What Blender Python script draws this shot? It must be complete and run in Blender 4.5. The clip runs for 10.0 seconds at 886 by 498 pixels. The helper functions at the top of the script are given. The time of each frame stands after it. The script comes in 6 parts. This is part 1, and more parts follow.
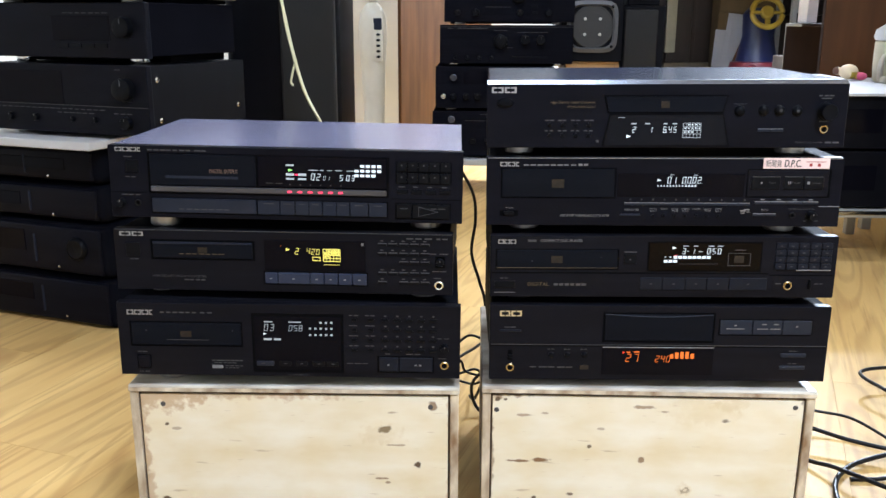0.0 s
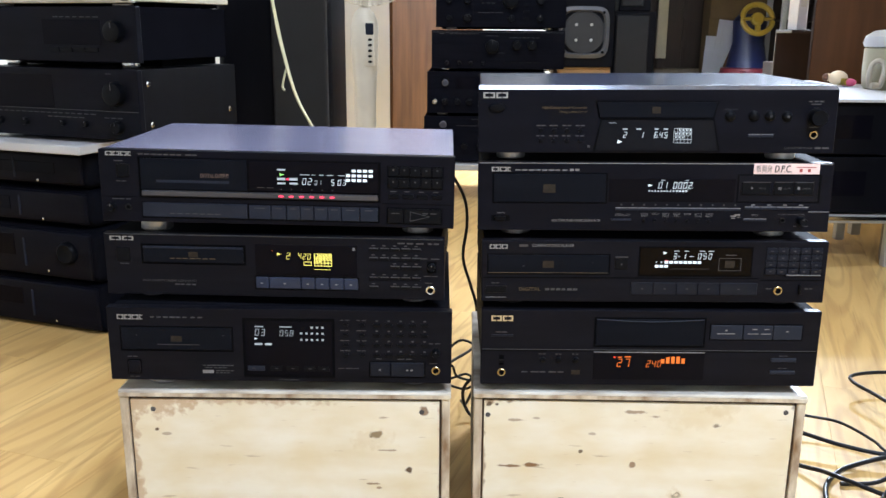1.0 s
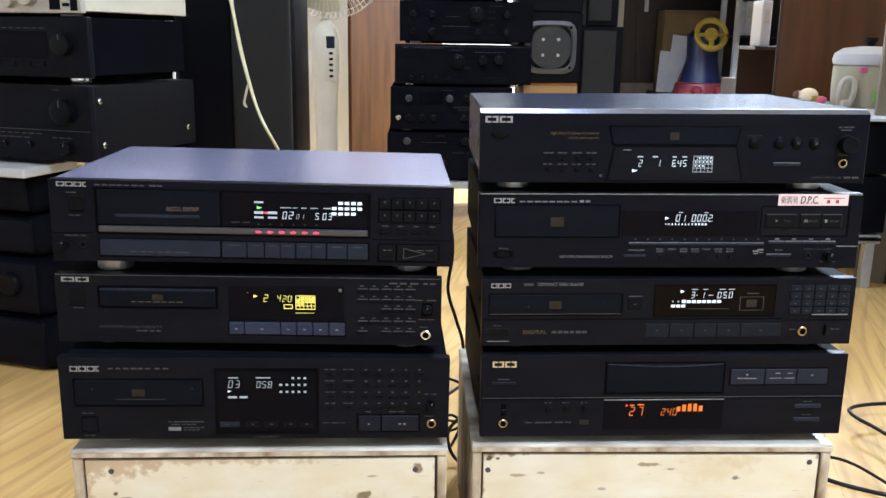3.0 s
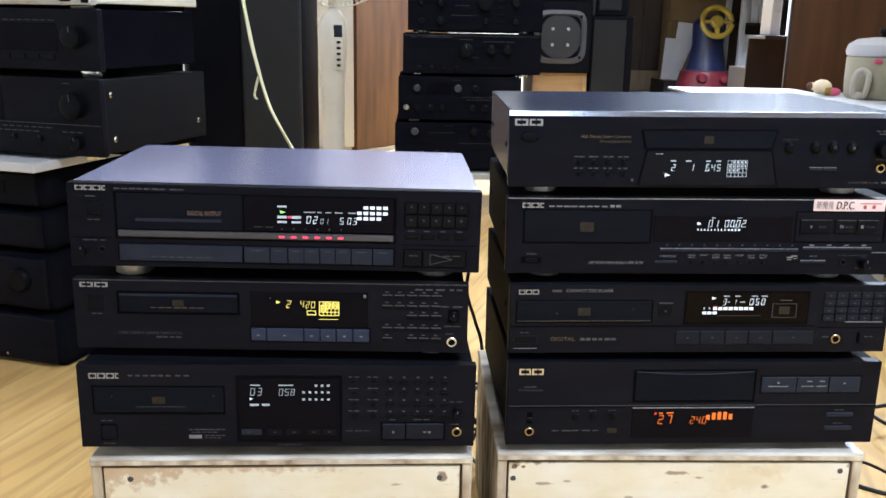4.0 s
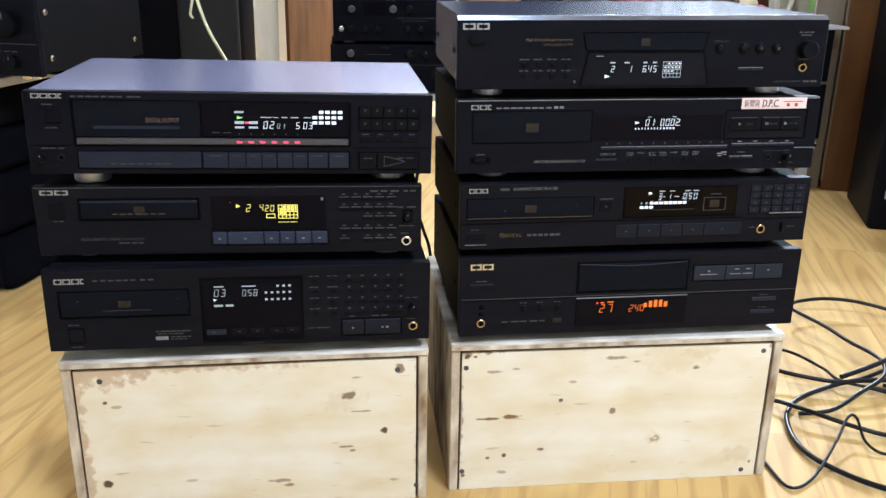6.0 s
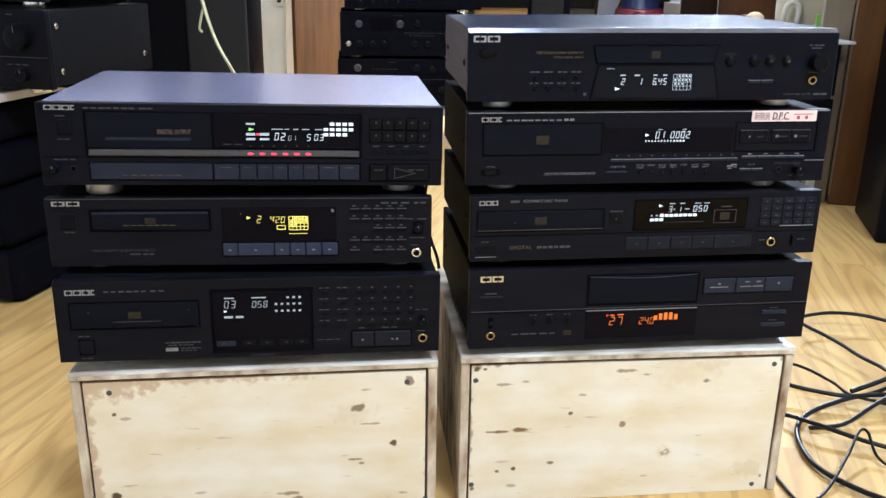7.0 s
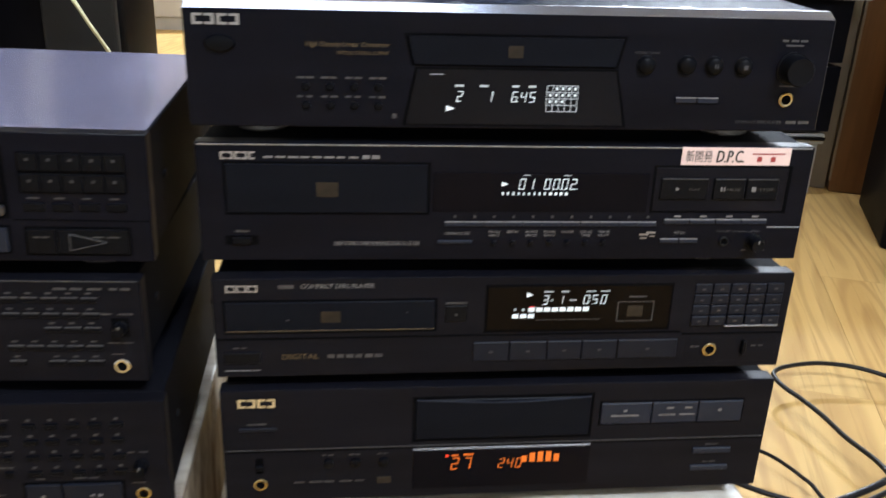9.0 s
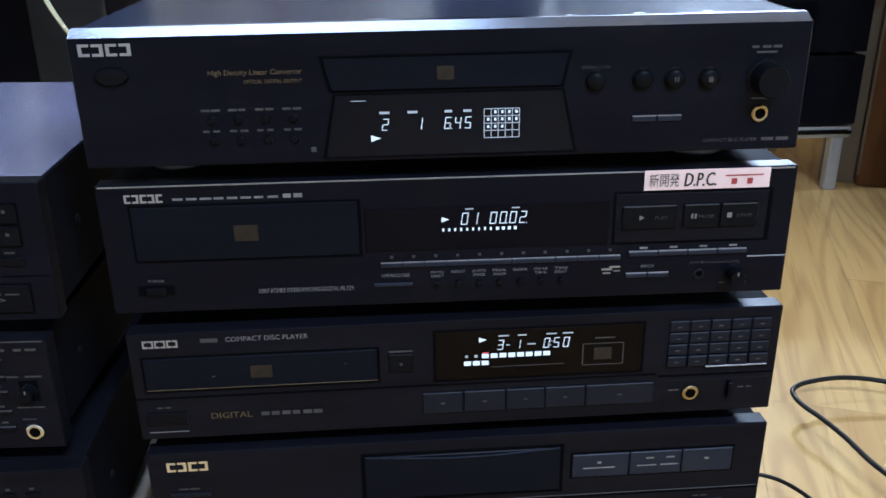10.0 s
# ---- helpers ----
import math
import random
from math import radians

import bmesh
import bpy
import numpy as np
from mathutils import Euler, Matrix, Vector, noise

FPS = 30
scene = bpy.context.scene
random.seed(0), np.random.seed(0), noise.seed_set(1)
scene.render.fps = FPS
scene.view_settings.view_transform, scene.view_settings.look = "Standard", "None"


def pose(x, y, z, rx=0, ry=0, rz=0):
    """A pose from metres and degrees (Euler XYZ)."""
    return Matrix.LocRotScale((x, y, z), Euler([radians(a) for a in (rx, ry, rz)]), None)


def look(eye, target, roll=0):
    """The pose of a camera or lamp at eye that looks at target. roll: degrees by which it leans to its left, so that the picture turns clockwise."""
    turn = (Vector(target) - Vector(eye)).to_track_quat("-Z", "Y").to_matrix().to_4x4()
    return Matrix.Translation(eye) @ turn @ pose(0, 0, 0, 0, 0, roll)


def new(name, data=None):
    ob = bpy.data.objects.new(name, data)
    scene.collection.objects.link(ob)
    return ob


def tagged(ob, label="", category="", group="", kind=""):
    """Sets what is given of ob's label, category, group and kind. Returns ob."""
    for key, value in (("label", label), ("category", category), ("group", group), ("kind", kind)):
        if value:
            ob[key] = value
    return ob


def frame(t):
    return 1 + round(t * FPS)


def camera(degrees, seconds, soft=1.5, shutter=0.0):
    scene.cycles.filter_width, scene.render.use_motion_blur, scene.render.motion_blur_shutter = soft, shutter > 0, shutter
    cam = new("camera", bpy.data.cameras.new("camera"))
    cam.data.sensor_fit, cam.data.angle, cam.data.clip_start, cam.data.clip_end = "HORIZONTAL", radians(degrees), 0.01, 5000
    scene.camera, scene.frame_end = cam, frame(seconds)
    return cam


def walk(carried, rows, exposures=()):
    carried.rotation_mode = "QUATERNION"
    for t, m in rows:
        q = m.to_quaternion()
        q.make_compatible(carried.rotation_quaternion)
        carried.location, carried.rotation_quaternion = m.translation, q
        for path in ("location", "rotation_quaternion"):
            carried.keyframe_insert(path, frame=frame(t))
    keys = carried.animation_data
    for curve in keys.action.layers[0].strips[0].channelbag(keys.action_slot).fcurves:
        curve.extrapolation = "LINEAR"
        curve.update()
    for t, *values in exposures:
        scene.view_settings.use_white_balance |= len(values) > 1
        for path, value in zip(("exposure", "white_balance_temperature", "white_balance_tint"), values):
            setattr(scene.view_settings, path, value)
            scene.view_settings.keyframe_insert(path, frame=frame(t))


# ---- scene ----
cam = camera(53.5, 10.0, soft=1.5, shutter=0.4)
PATH = [
    (0, (0.0173, -0.0058, 0.6768), (-0.0442, 1.9288, 0.1731), 0.22),
    (0.5, (0.0175, -0.0060, 0.6766), (-0.0349, 1.9299, 0.1768), 0.30),
    (1, (0.0173, -0.0056, 0.6765), (-0.0250, 1.9323, 0.1839), 0.42),
    (1.5, (0.0151, -0.0055, 0.6740), (-0.0060, 1.9376, 0.2007), 0.63),
    (2, (0.0123, 0.0112, 0.6803), (-0.0022, 1.9594, 0.2283), -0.40),
    (2.2, (-0.004, 0.03, 0.693), (0.006, 1.977, 0.233), -0.8),
    (3.3, (-0.0407, 0.1219, 0.6767), (0.0369, 2.0652, 0.2100), 1.14),
    (3.5, (-0.0468, 0.1245, 0.6827), (0.0138, 2.0674, 0.2120), 1.21),
    (4, (-0.0655, 0.1362, 0.6951), (0.0029, 2.0724, 0.1987), 1.05),
    (4.5, (-0.0602, 0.1223, 0.6787), (0.1271, 2.0310, 0.1118), 1.54),
    (5, (-0.0767, 0.0961, 0.6671), (0.1667, 1.9746, 0.0252), 1.57),
    (5.5, (-0.0847, 0.0889, 0.6675), (0.1511, 1.9674, 0.0228), 1.08),
    (5.7, (-0.087, 0.085, 0.674), (0.138, 1.964, 0.028), 0.9),
    (6.8, (-0.096, 0.08, 0.677), (0.111, 1.967, 0.046), 1.0),
    (7, (-0.0966, 0.0817, 0.6724), (0.1096, 1.9740, 0.0585), 0.93),
    (7.5, (-0.0662, 0.1155, 0.6807), (0.1467, 2.0070, 0.0670), 0.38),
    (8, (0.0240, 0.2353, 0.6650), (0.2914, 2.1183, 0.0462), 0.31),
    (8.5, (0.0707, 0.3864, 0.6677), (0.3450, 2.2504, -0.0033), 1.27),
    (9, (0.1460, 0.4886, 0.6768), (0.3398, 2.3298, -0.0798), 2.40),
    (9.2, (0.186, 0.524, 0.681), (0.349, 2.366, -0.081), 2.0),
    (9.5, (0.2191, 0.5536, 0.6783), (0.3688, 2.3977, -0.0811), 1.16),
    (10, (0.2171, 0.5548, 0.6790), (0.3258, 2.4019, -0.0802), -0.46),
]
EXPOSURES = [(0.0, 0.58, 6050, 14), (7.8, 0.6, 6000, 14), (8.5, 0.55, 6050, 14), (9.0, 0.4, 6500, 14), (9.5, 0.2, 5850, 14), (10.0, 0.12, 5400, 14)]
walk(cam, [(t, look(eye, target, roll)) for t, eye, target, roll in PATH], EXPOSURES)

# ---- world and lights ----
world = bpy.data.worlds.new("world")
scene.world = world
world.use_nodes = True
world.node_tree.nodes["Background"].inputs[0].default_value = (0.75, 0.82, 1.0, 1)
world.node_tree.nodes["Background"].inputs[1].default_value = 0.3


def tube_lamp(name, m, width, depth, watts, colour):
    data = bpy.data.lights.new(name, "AREA")
    data.shape, data.size, data.size_y, data.energy, data.color = "RECTANGLE", width, depth, watts, colour
    ob = new(name, data)
    ob.matrix_world = m
    return ob


COOL = (0.76, 0.88, 1.0)
# (place, turn, watts) of the ceiling lamps
LAMPS = [((2.19, 5.6, 2.55), 20, 430), ((0.95, -0.5, 2.55), 0, 72), ((-0.15, 2.24, 2.55), 0, 22)]
for place, turn, watts in LAMPS:
    tube_lamp("tube_light", pose(*place, 0, 0, turn), 1.2, 0.22, watts, COOL)

# ---- materials ----
MM = 0.001


def material(name, colour, rough=0.5, metal=0.0, grain=0.25, size=30.0, stretch=(1, 1, 1), bump=0.05, fine=400.0, second=None, spec=0.5, coat=0.0, per_object=0.0):
    """A surface with variation at two scales: broad tone (size per metre) and fine grain that also bumps."""
    m = bpy.data.materials.new(name)
    m.use_nodes = True
    t = m.node_tree
    n, link = t.nodes, t.links
    b = n["Principled BSDF"]
    co = n.new("ShaderNodeTexCoord")
    mp = n.new("ShaderNodeMapping")
    mp.inputs["Scale"].default_value = stretch
    link.new(co.outputs["Object"], mp.inputs[0])
    big, small = n.new("ShaderNodeTexNoise"), n.new("ShaderNodeTexNoise")
    big.inputs["Scale"].default_value, big.inputs["Detail"].default_value = size, 4
    small.inputs["Scale"].default_value, small.inputs["Detail"].default_value = fine, 3
    for s in (big, small):
        link.new(mp.outputs[0], s.inputs["Vector"])
    mix = n.new("ShaderNodeMix")
    mix.data_type = "RGBA"
    other = second or tuple(c * (1 - grain) for c in colour)
    mix.inputs[6].default_value, mix.inputs[7].default_value = (*colour, 1), (*other, 1)
    ramp = n.new("ShaderNodeMapRange")
    ramp.inputs[1].default_value, ramp.inputs[2].default_value = 0.35, 0.68
    link.new(big.outputs[0], ramp.inputs[0])
    link.new(ramp.outputs[0], mix.inputs[0])
    out = mix.outputs[2]
    if per_object:
        info, hsv, sp = n.new("ShaderNodeObjectInfo"), n.new("ShaderNodeHueSaturation"), n.new("ShaderNodeMapRange")
        sp.inputs[3].default_value, sp.inputs[4].default_value = 1 - per_object, 1 + per_object
        link.new(info.outputs["Random"], sp.inputs[0])
        link.new(sp.outputs[0], hsv.inputs["Value"])
        link.new(out, hsv.inputs["Color"])
        out = hsv.outputs[0]
    link.new(out, b.inputs["Base Color"])
    rr = n.new("ShaderNodeMapRange")
    rr.inputs[3].default_value, rr.inputs[4].default_value = max(0.02, rough * 0.82), min(1, rough * 1.2)
    link.new(small.outputs[0], rr.inputs[0])
    link.new(rr.outputs[0], b.inputs["Roughness"])
    b.inputs["Metallic"].default_value = metal
    b.inputs["Specular IOR Level"].default_value = spec
    b.inputs["Coat Weight"].default_value = coat
    if bump:
        bp = n.new("ShaderNodeBump")
        bp.inputs["Strength"].default_value, bp.inputs["Distance"].default_value = bump, 0.002
        link.new(small.outputs[0], bp.inputs["Height"])
        link.new(bp.outputs[0], b.inputs["Normal"])
    return m


def glow(name, colour, strength):
    m = bpy.data.materials.new(name)
    m.use_nodes = True
    b = m.node_tree.nodes["Principled BSDF"]
    b.inputs["Base Color"].default_value = (*[c * 0.4 for c in colour], 1)
    b.inputs["Emission Color"].default_value, b.inputs["Emission Strength"].default_value = (*colour, 1), strength
    return m


M_PANEL = material("black_panel", (0.006, 0.0063, 0.0108), 0.33, 0.0, 0.3, 14, (0.4, 1, 3), 0.03, 900, spec=0.055)
M_PANEL2 = material("black_panel_satin", (0.0076, 0.0077, 0.0118), 0.38, 0.0, 0.3, 18, (0.3, 1, 4), 0.04, 900, spec=0.06)
M_COVER = material("black_cover_paint", (0.0088, 0.0092, 0.013), 0.5, 0.0, 0.3, 9, (1, 1, 1), 0.04, 1200, spec=0.006)
M_AMP_COVER = material("black_amplifier_cover", (0.0056, 0.0059, 0.009), 0.5, 0.0, 0.3, 9, (1, 1, 1), 0.06, 1200, spec=0.0)
M_AMP_PANEL = material("black_amplifier_front", (0.0068, 0.0071, 0.011), 0.45, 0.0, 0.35, 22, (0.3, 1, 4), 0.05, 900, spec=0.006)
# bluish light reflected off a dark cover's top, put into the colour
M_COVER_SHEEN = material("cover_sheen_metal", (0.5, 0.51, 0.8), 0.22, 0.75, 0.15, 7, (1, 1, 1), 0.03, 1500, spec=0.5)
M_COVER_SLATE = material("slate_cover_metal", (0.03, 0.036, 0.066), 0.2, 0.0, 0.25, 7, (1, 1, 1), 0.03, 1500, spec=0.02)
M_BEVEL = material("bevel_aluminium", (0.2, 0.22, 0.28), 0.24, 0.9, 0.2, 9, (0.3, 1, 3), 0.03, 900)
M_TRAY = material("tray_front", (0.0066, 0.0078, 0.0122), 0.3, 0.0, 0.2, 12, (0.3, 1, 3), 0.0, 900, spec=0.035)
M_GAP = material("dark_gap", (0.0042, 0.0042, 0.0048), 0.8, 0, 0.2, 20, bump=0, spec=0.0)
M_WINDOW = material("display_window", (0.0042, 0.004, 0.0068), 0.07, 0.0, 0.2, 10, bump=0.0, spec=0.05)
M_WINDOW_BROWN = material("brown_display_window", (0.0062, 0.0042, 0.0034), 0.12, 0.0, 0.3, 16, bump=0.0, spec=0.045)
# the grey sheen reflected in this glass is put into its base colour
M_WINDOW_SHEEN = material("sheen_display_window", (0.0095, 0.0095, 0.0125), 0.1, 0.0, 0.2, 10, bump=0.0, spec=0.05)
M_BUTTON = material("slate_button", (0.017, 0.0215, 0.036), 0.36, 0.0, 0.2, 40, bump=0.02, spec=0.13)
M_BUTTON_BLUE = material("slate_blue_button", (0.03, 0.038, 0.068), 0.34, 0.0, 0.2, 40, bump=0.02, spec=0.13)
M_BUTTON_DK = material("black_button", (0.0045, 0.005, 0.0072), 0.34, 0.0, 0.2, 40, bump=0.02, spec=0.07)
M_KEY = material("dark_slate_key", (0.0095, 0.0115, 0.0195), 0.36, 0.0, 0.2, 40, bump=0.02, spec=0.11)
M_BAR = material("grey_metal_bar", (0.1, 0.105, 0.135), 0.3, 0.8, 0.25, 9, (0.3, 1, 4), 0.03, 900)
M_LINE = material("silver_line", (0.28, 0.29, 0.32), 0.35, 0.6, 0.2, 60, bump=0)
M_PRINT = material("pale_print", (0.22, 0.22, 0.23), 0.6, 0.0, 0.4, 120, bump=0)
M_PRINT_DIM = material("dim_print", (0.058, 0.058, 0.064), 0.6, 0.0, 0.4, 120, bump=0)
M_PRINT_GOLD = material("gold_print", (0.13, 0.095, 0.05), 0.5, 0.2, 0.4, 120, bump=0)
M_PRINT_PINK = material("pinkish_print", (0.2, 0.13, 0.1), 0.6, 0.0, 0.3, 120, bump=0)
M_MARK = material("dull_bronze_mark", (0.028, 0.021, 0.0155), 0.5, 0.0, 0.4, 120, bump=0, spec=0.2)
M_LOGO = material("silver_mark", (0.34, 0.34, 0.35), 0.35, 0.3, 0.15, 120, bump=0)
M_LOGO_GOLD = material("pale_gold_mark", (0.68, 0.56, 0.34), 0.35, 0.3, 0.2, 120, bump=0)
M_BRASS = material("brass_ring", (0.38, 0.3, 0.17), 0.25, 1.0, 0.2, 200, bump=0)
M_FRAME = material("driver_frame_metal", (0.085, 0.085, 0.095), 0.4, 0.3, 0.2, 20)
M_CHROME = material("chrome", (0.7, 0.7, 0.7), 0.16, 1.0, 0.15, 80, bump=0.01)
M_FOOT = material("foot_metal", (0.42, 0.41, 0.4), 0.3, 0.9, 0.3, 40, (1, 1, 0.2), 0.03)
M_RUBBER = material("black_rubber", (0.006, 0.006, 0.007), 0.62, 0, 0.3, 60, spec=0.2)
M_WHITE_GLOW = glow("white_segments", (0.82, 0.95, 1.0), 0.68)
M_WHITE_DIM = glow("pale_segments", (0.75, 0.86, 0.95), 0.22)
M_WHITE_FAINT = glow("faint_segments", (0.75, 0.86, 0.95), 0.13)
M_YELLOW_GLOW = glow("yellow_segments", (1.0, 0.86, 0.16), 0.75)
M_ORANGE_GLOW = glow("orange_segments", (1.0, 0.2, 0.02), 0.5)
M_RED_GLOW = glow("red_leds", (1.0, 0.05, 0.12), 1.0)
M_GREEN_GLOW = glow("green_segments", (0.35, 1.0, 0.2), 0.6)
M_PAPER_PINK = material("pink_sticker_paper", (0.86, 0.66, 0.64), 0.55, 0, 0.12, 30)
M_INK = material("black_ink", (0.02, 0.02, 0.02), 0.6, 0, 0.2, 60, bump=0)
M_INK_RED = material("red_ink", (0.4, 0.05, 0.05), 0.6, 0, 0.2, 60, bump=0)
M_WALL = material("white_wall_paint", (0.74, 0.74, 0.72), 0.8, 0, 0.08, 2.0, bump=0.1, fine=250)
M_CEIL = material("ceiling_paint", (0.8, 0.8, 0.8), 0.9, 0, 0.05, 2.0)
M_WHITE = material("white_board", (0.58, 0.59, 0.62), 0.5, 0, 0.1, 5)
M_CREAM = material("cream_plastic", (0.6, 0.565, 0.48), 0.4, 0, 0.1, 9)
M_CUPBOARD = material("grey_white_laminate", (0.56, 0.54, 0.5), 0.5, 0, 0.12, 3.0, (1, 1, 0.4), 0.04, 200)
M_CREAM_PAINT = material("cream_metal", (0.6, 0.57, 0.46), 0.45, 0, 0.1, 8)
M_SILVER = material("champagne_panel", (0.46, 0.43, 0.38), 0.36, 0.5, 0.12, 9, (0.3, 1, 4))
M_STEEL = material("painted_steel", (0.46, 0.46, 0.45), 0.4, 0.2, 0.15, 12)
M_WOOD = material("brown_wood", (0.075, 0.031, 0.0095), 0.45, 0, 0.35, 6, (4, 4, 0.35), 0.06, 90, (0.042, 0.016, 0.005), spec=0.12)
M_WOOD_ORANGE = material("orange_brown_wood", (0.17, 0.08, 0.03), 0.45, 0, 0.35, 6, (4, 4, 0.35), 0.06, 90, (0.1, 0.044, 0.016), spec=0.2)
M_WOOD_MID = material("cabinet_wood", (0.085, 0.036, 0.014), 0.45, 0, 0.35, 5, (4, 4, 0.35), 0.06, 90, (0.055, 0.023, 0.0095), spec=0.2)
M_WOOD_DK = material("dark_brown_wood", (0.022, 0.011, 0.0075), 0.45, 0, 0.35, 6, (4, 4, 0.35), 0.06, 90)
M_WOOD_PALE = material("pale_wood", (0.46, 0.27, 0.11), 0.5, 0, 0.3, 8, (0.5, 4, 4), 0.06, 90)
M_BEIGE = material("beige_edge", (0.19, 0.145, 0.095), 0.5, 0, 0.25, 6, (4, 4, 0.4), 0.05, 90)
M_BLACK_VINYL = material("black_vinyl", (0.0048, 0.005, 0.0075), 0.46, 0, 0.25, 10, (3, 3, 0.4), 0.08, 300, spec=0.06)
M_GREY_CLOTH = material("grille_cloth", (0.009, 0.009, 0.0105), 0.85, 0, 0.2, 8, bump=0.3, fine=900)
M_CARD = material("cardboard", (0.15, 0.095, 0.038), 0.8, 0, 0.2, 7)
M_PAPER = material("white_paper", (0.5, 0.51, 0.56), 0.7, 0, 0.08, 6)
M_BLUE = material("blue_plastic", (0.012, 0.018, 0.07), 0.35, 0, 0.2, 8)
M_REDPL = material("red_plastic", (0.17, 0.02, 0.028), 0.35, 0, 0.2, 8)
M_YELLOWPL = material("yellow_plastic", (0.42, 0.29, 0.03), 0.35, 0, 0.15, 8)
M_PINK = material("pink_cloth", (0.75, 0.12, 0.25), 0.7, 0, 0.2, 30)
M_STRAP = material("pale_yellow_strap", (0.72, 0.7, 0.46), 0.5, 0, 0.15, 20)
M_CABLE = material("cable_sheath", (0.0055, 0.0055, 0.0075), 0.34, 0, 0.2, 40, spec=0.25)
M_CABLE_GREY = material("grey_cable", (0.12, 0.12, 0.13), 0.45, 0, 0.2, 40)
M_SKIN = material("doll_cream", (0.75, 0.6, 0.4), 0.6, 0, 0.1, 30)
M_HAIR = material("doll_brown", (0.1, 0.04, 0.02), 0.7, 0, 0.2, 60)
M_GREENLBL = material("green_label", (0.25, 0.5, 0.12), 0.5, 0, 0.2, 20)
M_TAN = material("tan_plastic", (0.45, 0.42, 0.3), 0.45, 0, 0.12, 12)
M_VOID = material("driver_cone", (0.02, 0.021, 0.024), 0.6, 0, 0.2, 20)


def laminate():
    """Honey-coloured laminate: long grain, flame figure and darker streaks, shifted plank by plank."""
    m = material("honey_laminate", (0.66, 0.445, 0.175), 0.48, 0, 0.2, 3.0, (4.5, 0.5, 1), 0.02, 60, (0.56, 0.35, 0.125), spec=0.16, per_object=0.035)
    t = m.node_tree
    n, link = t.nodes, t.links
    b = n["Principled BSDF"]
    mp = [x for x in n if x.bl_idname == "ShaderNodeMapping"][0]
    info, sc = n.new("ShaderNodeObjectInfo"), n.new("ShaderNodeVectorMath")
    sc.operation = "SCALE"
    cx = n.new("ShaderNodeCombineXYZ")
    for i in range(3):
        link.new(info.outputs["Random"], cx.inputs[i])
    link.new(cx.outputs[0], sc.inputs[0])
    sc.inputs["Scale"].default_value = 37.0
    link.new(sc.outputs[0], mp.inputs["Location"])
    # contour lines of a drawn-out noise make the cathedral figure
    field, many, wave = n.new("ShaderNodeTexNoise"), n.new("ShaderNodeMath"), n.new("ShaderNodeMath")
    field.inputs["Scale"].default_value, field.inputs["Detail"].default_value, field.inputs["Roughness"].default_value = 1.6, 1.6, 0.4
    link.new(mp.outputs[0], field.inputs["Vector"])
    many.operation, wave.operation = "MULTIPLY", "SINE"
    many.inputs[1].default_value = 75.0
    link.new(field.outputs[0], many.inputs[0])
    link.new(many.outputs[0], wave.inputs[0])
    rp = n.new("ShaderNodeMapRange")
    rp.inputs[1].default_value, rp.inputs[2].default_value, rp.inputs[3].default_value, rp.inputs[4].default_value = 0.0, 0.95, 0.0, 0.3
    link.new(wave.outputs[0], rp.inputs[0])
    old = b.inputs["Base Color"].links[0].from_socket
    mix = n.new("ShaderNodeMix")
    mix.data_type = "RGBA"
    mix.inputs[7].default_value = (0.27, 0.135, 0.04, 1)
    link.new(rp.outputs[0], mix.inputs[0])
    link.new(old, mix.inputs[6])
    # fine dark pores drawn out along the plank
    fm, pore, pr, mix2 = n.new("ShaderNodeMapping"), n.new("ShaderNodeTexNoise"), n.new("ShaderNodeMapRange"), n.new("ShaderNodeMix")
    co = [x for x in n if x.bl_idname == "ShaderNodeTexCoord"][0]
    fm.inputs["Scale"].default_value = (90, 3.2, 1)
    link.new(co.outputs["Object"], fm.inputs[0])
    link.new(sc.outputs[0], fm.inputs["Location"])
    pore.inputs["Scale"].default_value, pore.inputs["Detail"].default_value = 1.0, 4
    link.new(fm.outputs[0], pore.inputs["Vector"])
    pr.inputs[1].default_value, pr.inputs[2].default_value, pr.inputs[3].default_value, pr.inputs[4].default_value = 0.56, 0.72, 0.0, 0.5
    link.new(pore.outputs[0], pr.inputs[0])
    mix2.data_type = "RGBA"
    mix2.inputs[7].default_value = (0.3, 0.16, 0.05, 1)
    link.new(pr.outputs[0], mix2.inputs[0])
    link.new(mix.outputs[2], mix2.inputs[6])
    link.new(mix2.outputs[2], b.inputs["Base Color"])
    return m


M_FLOOR = laminate()


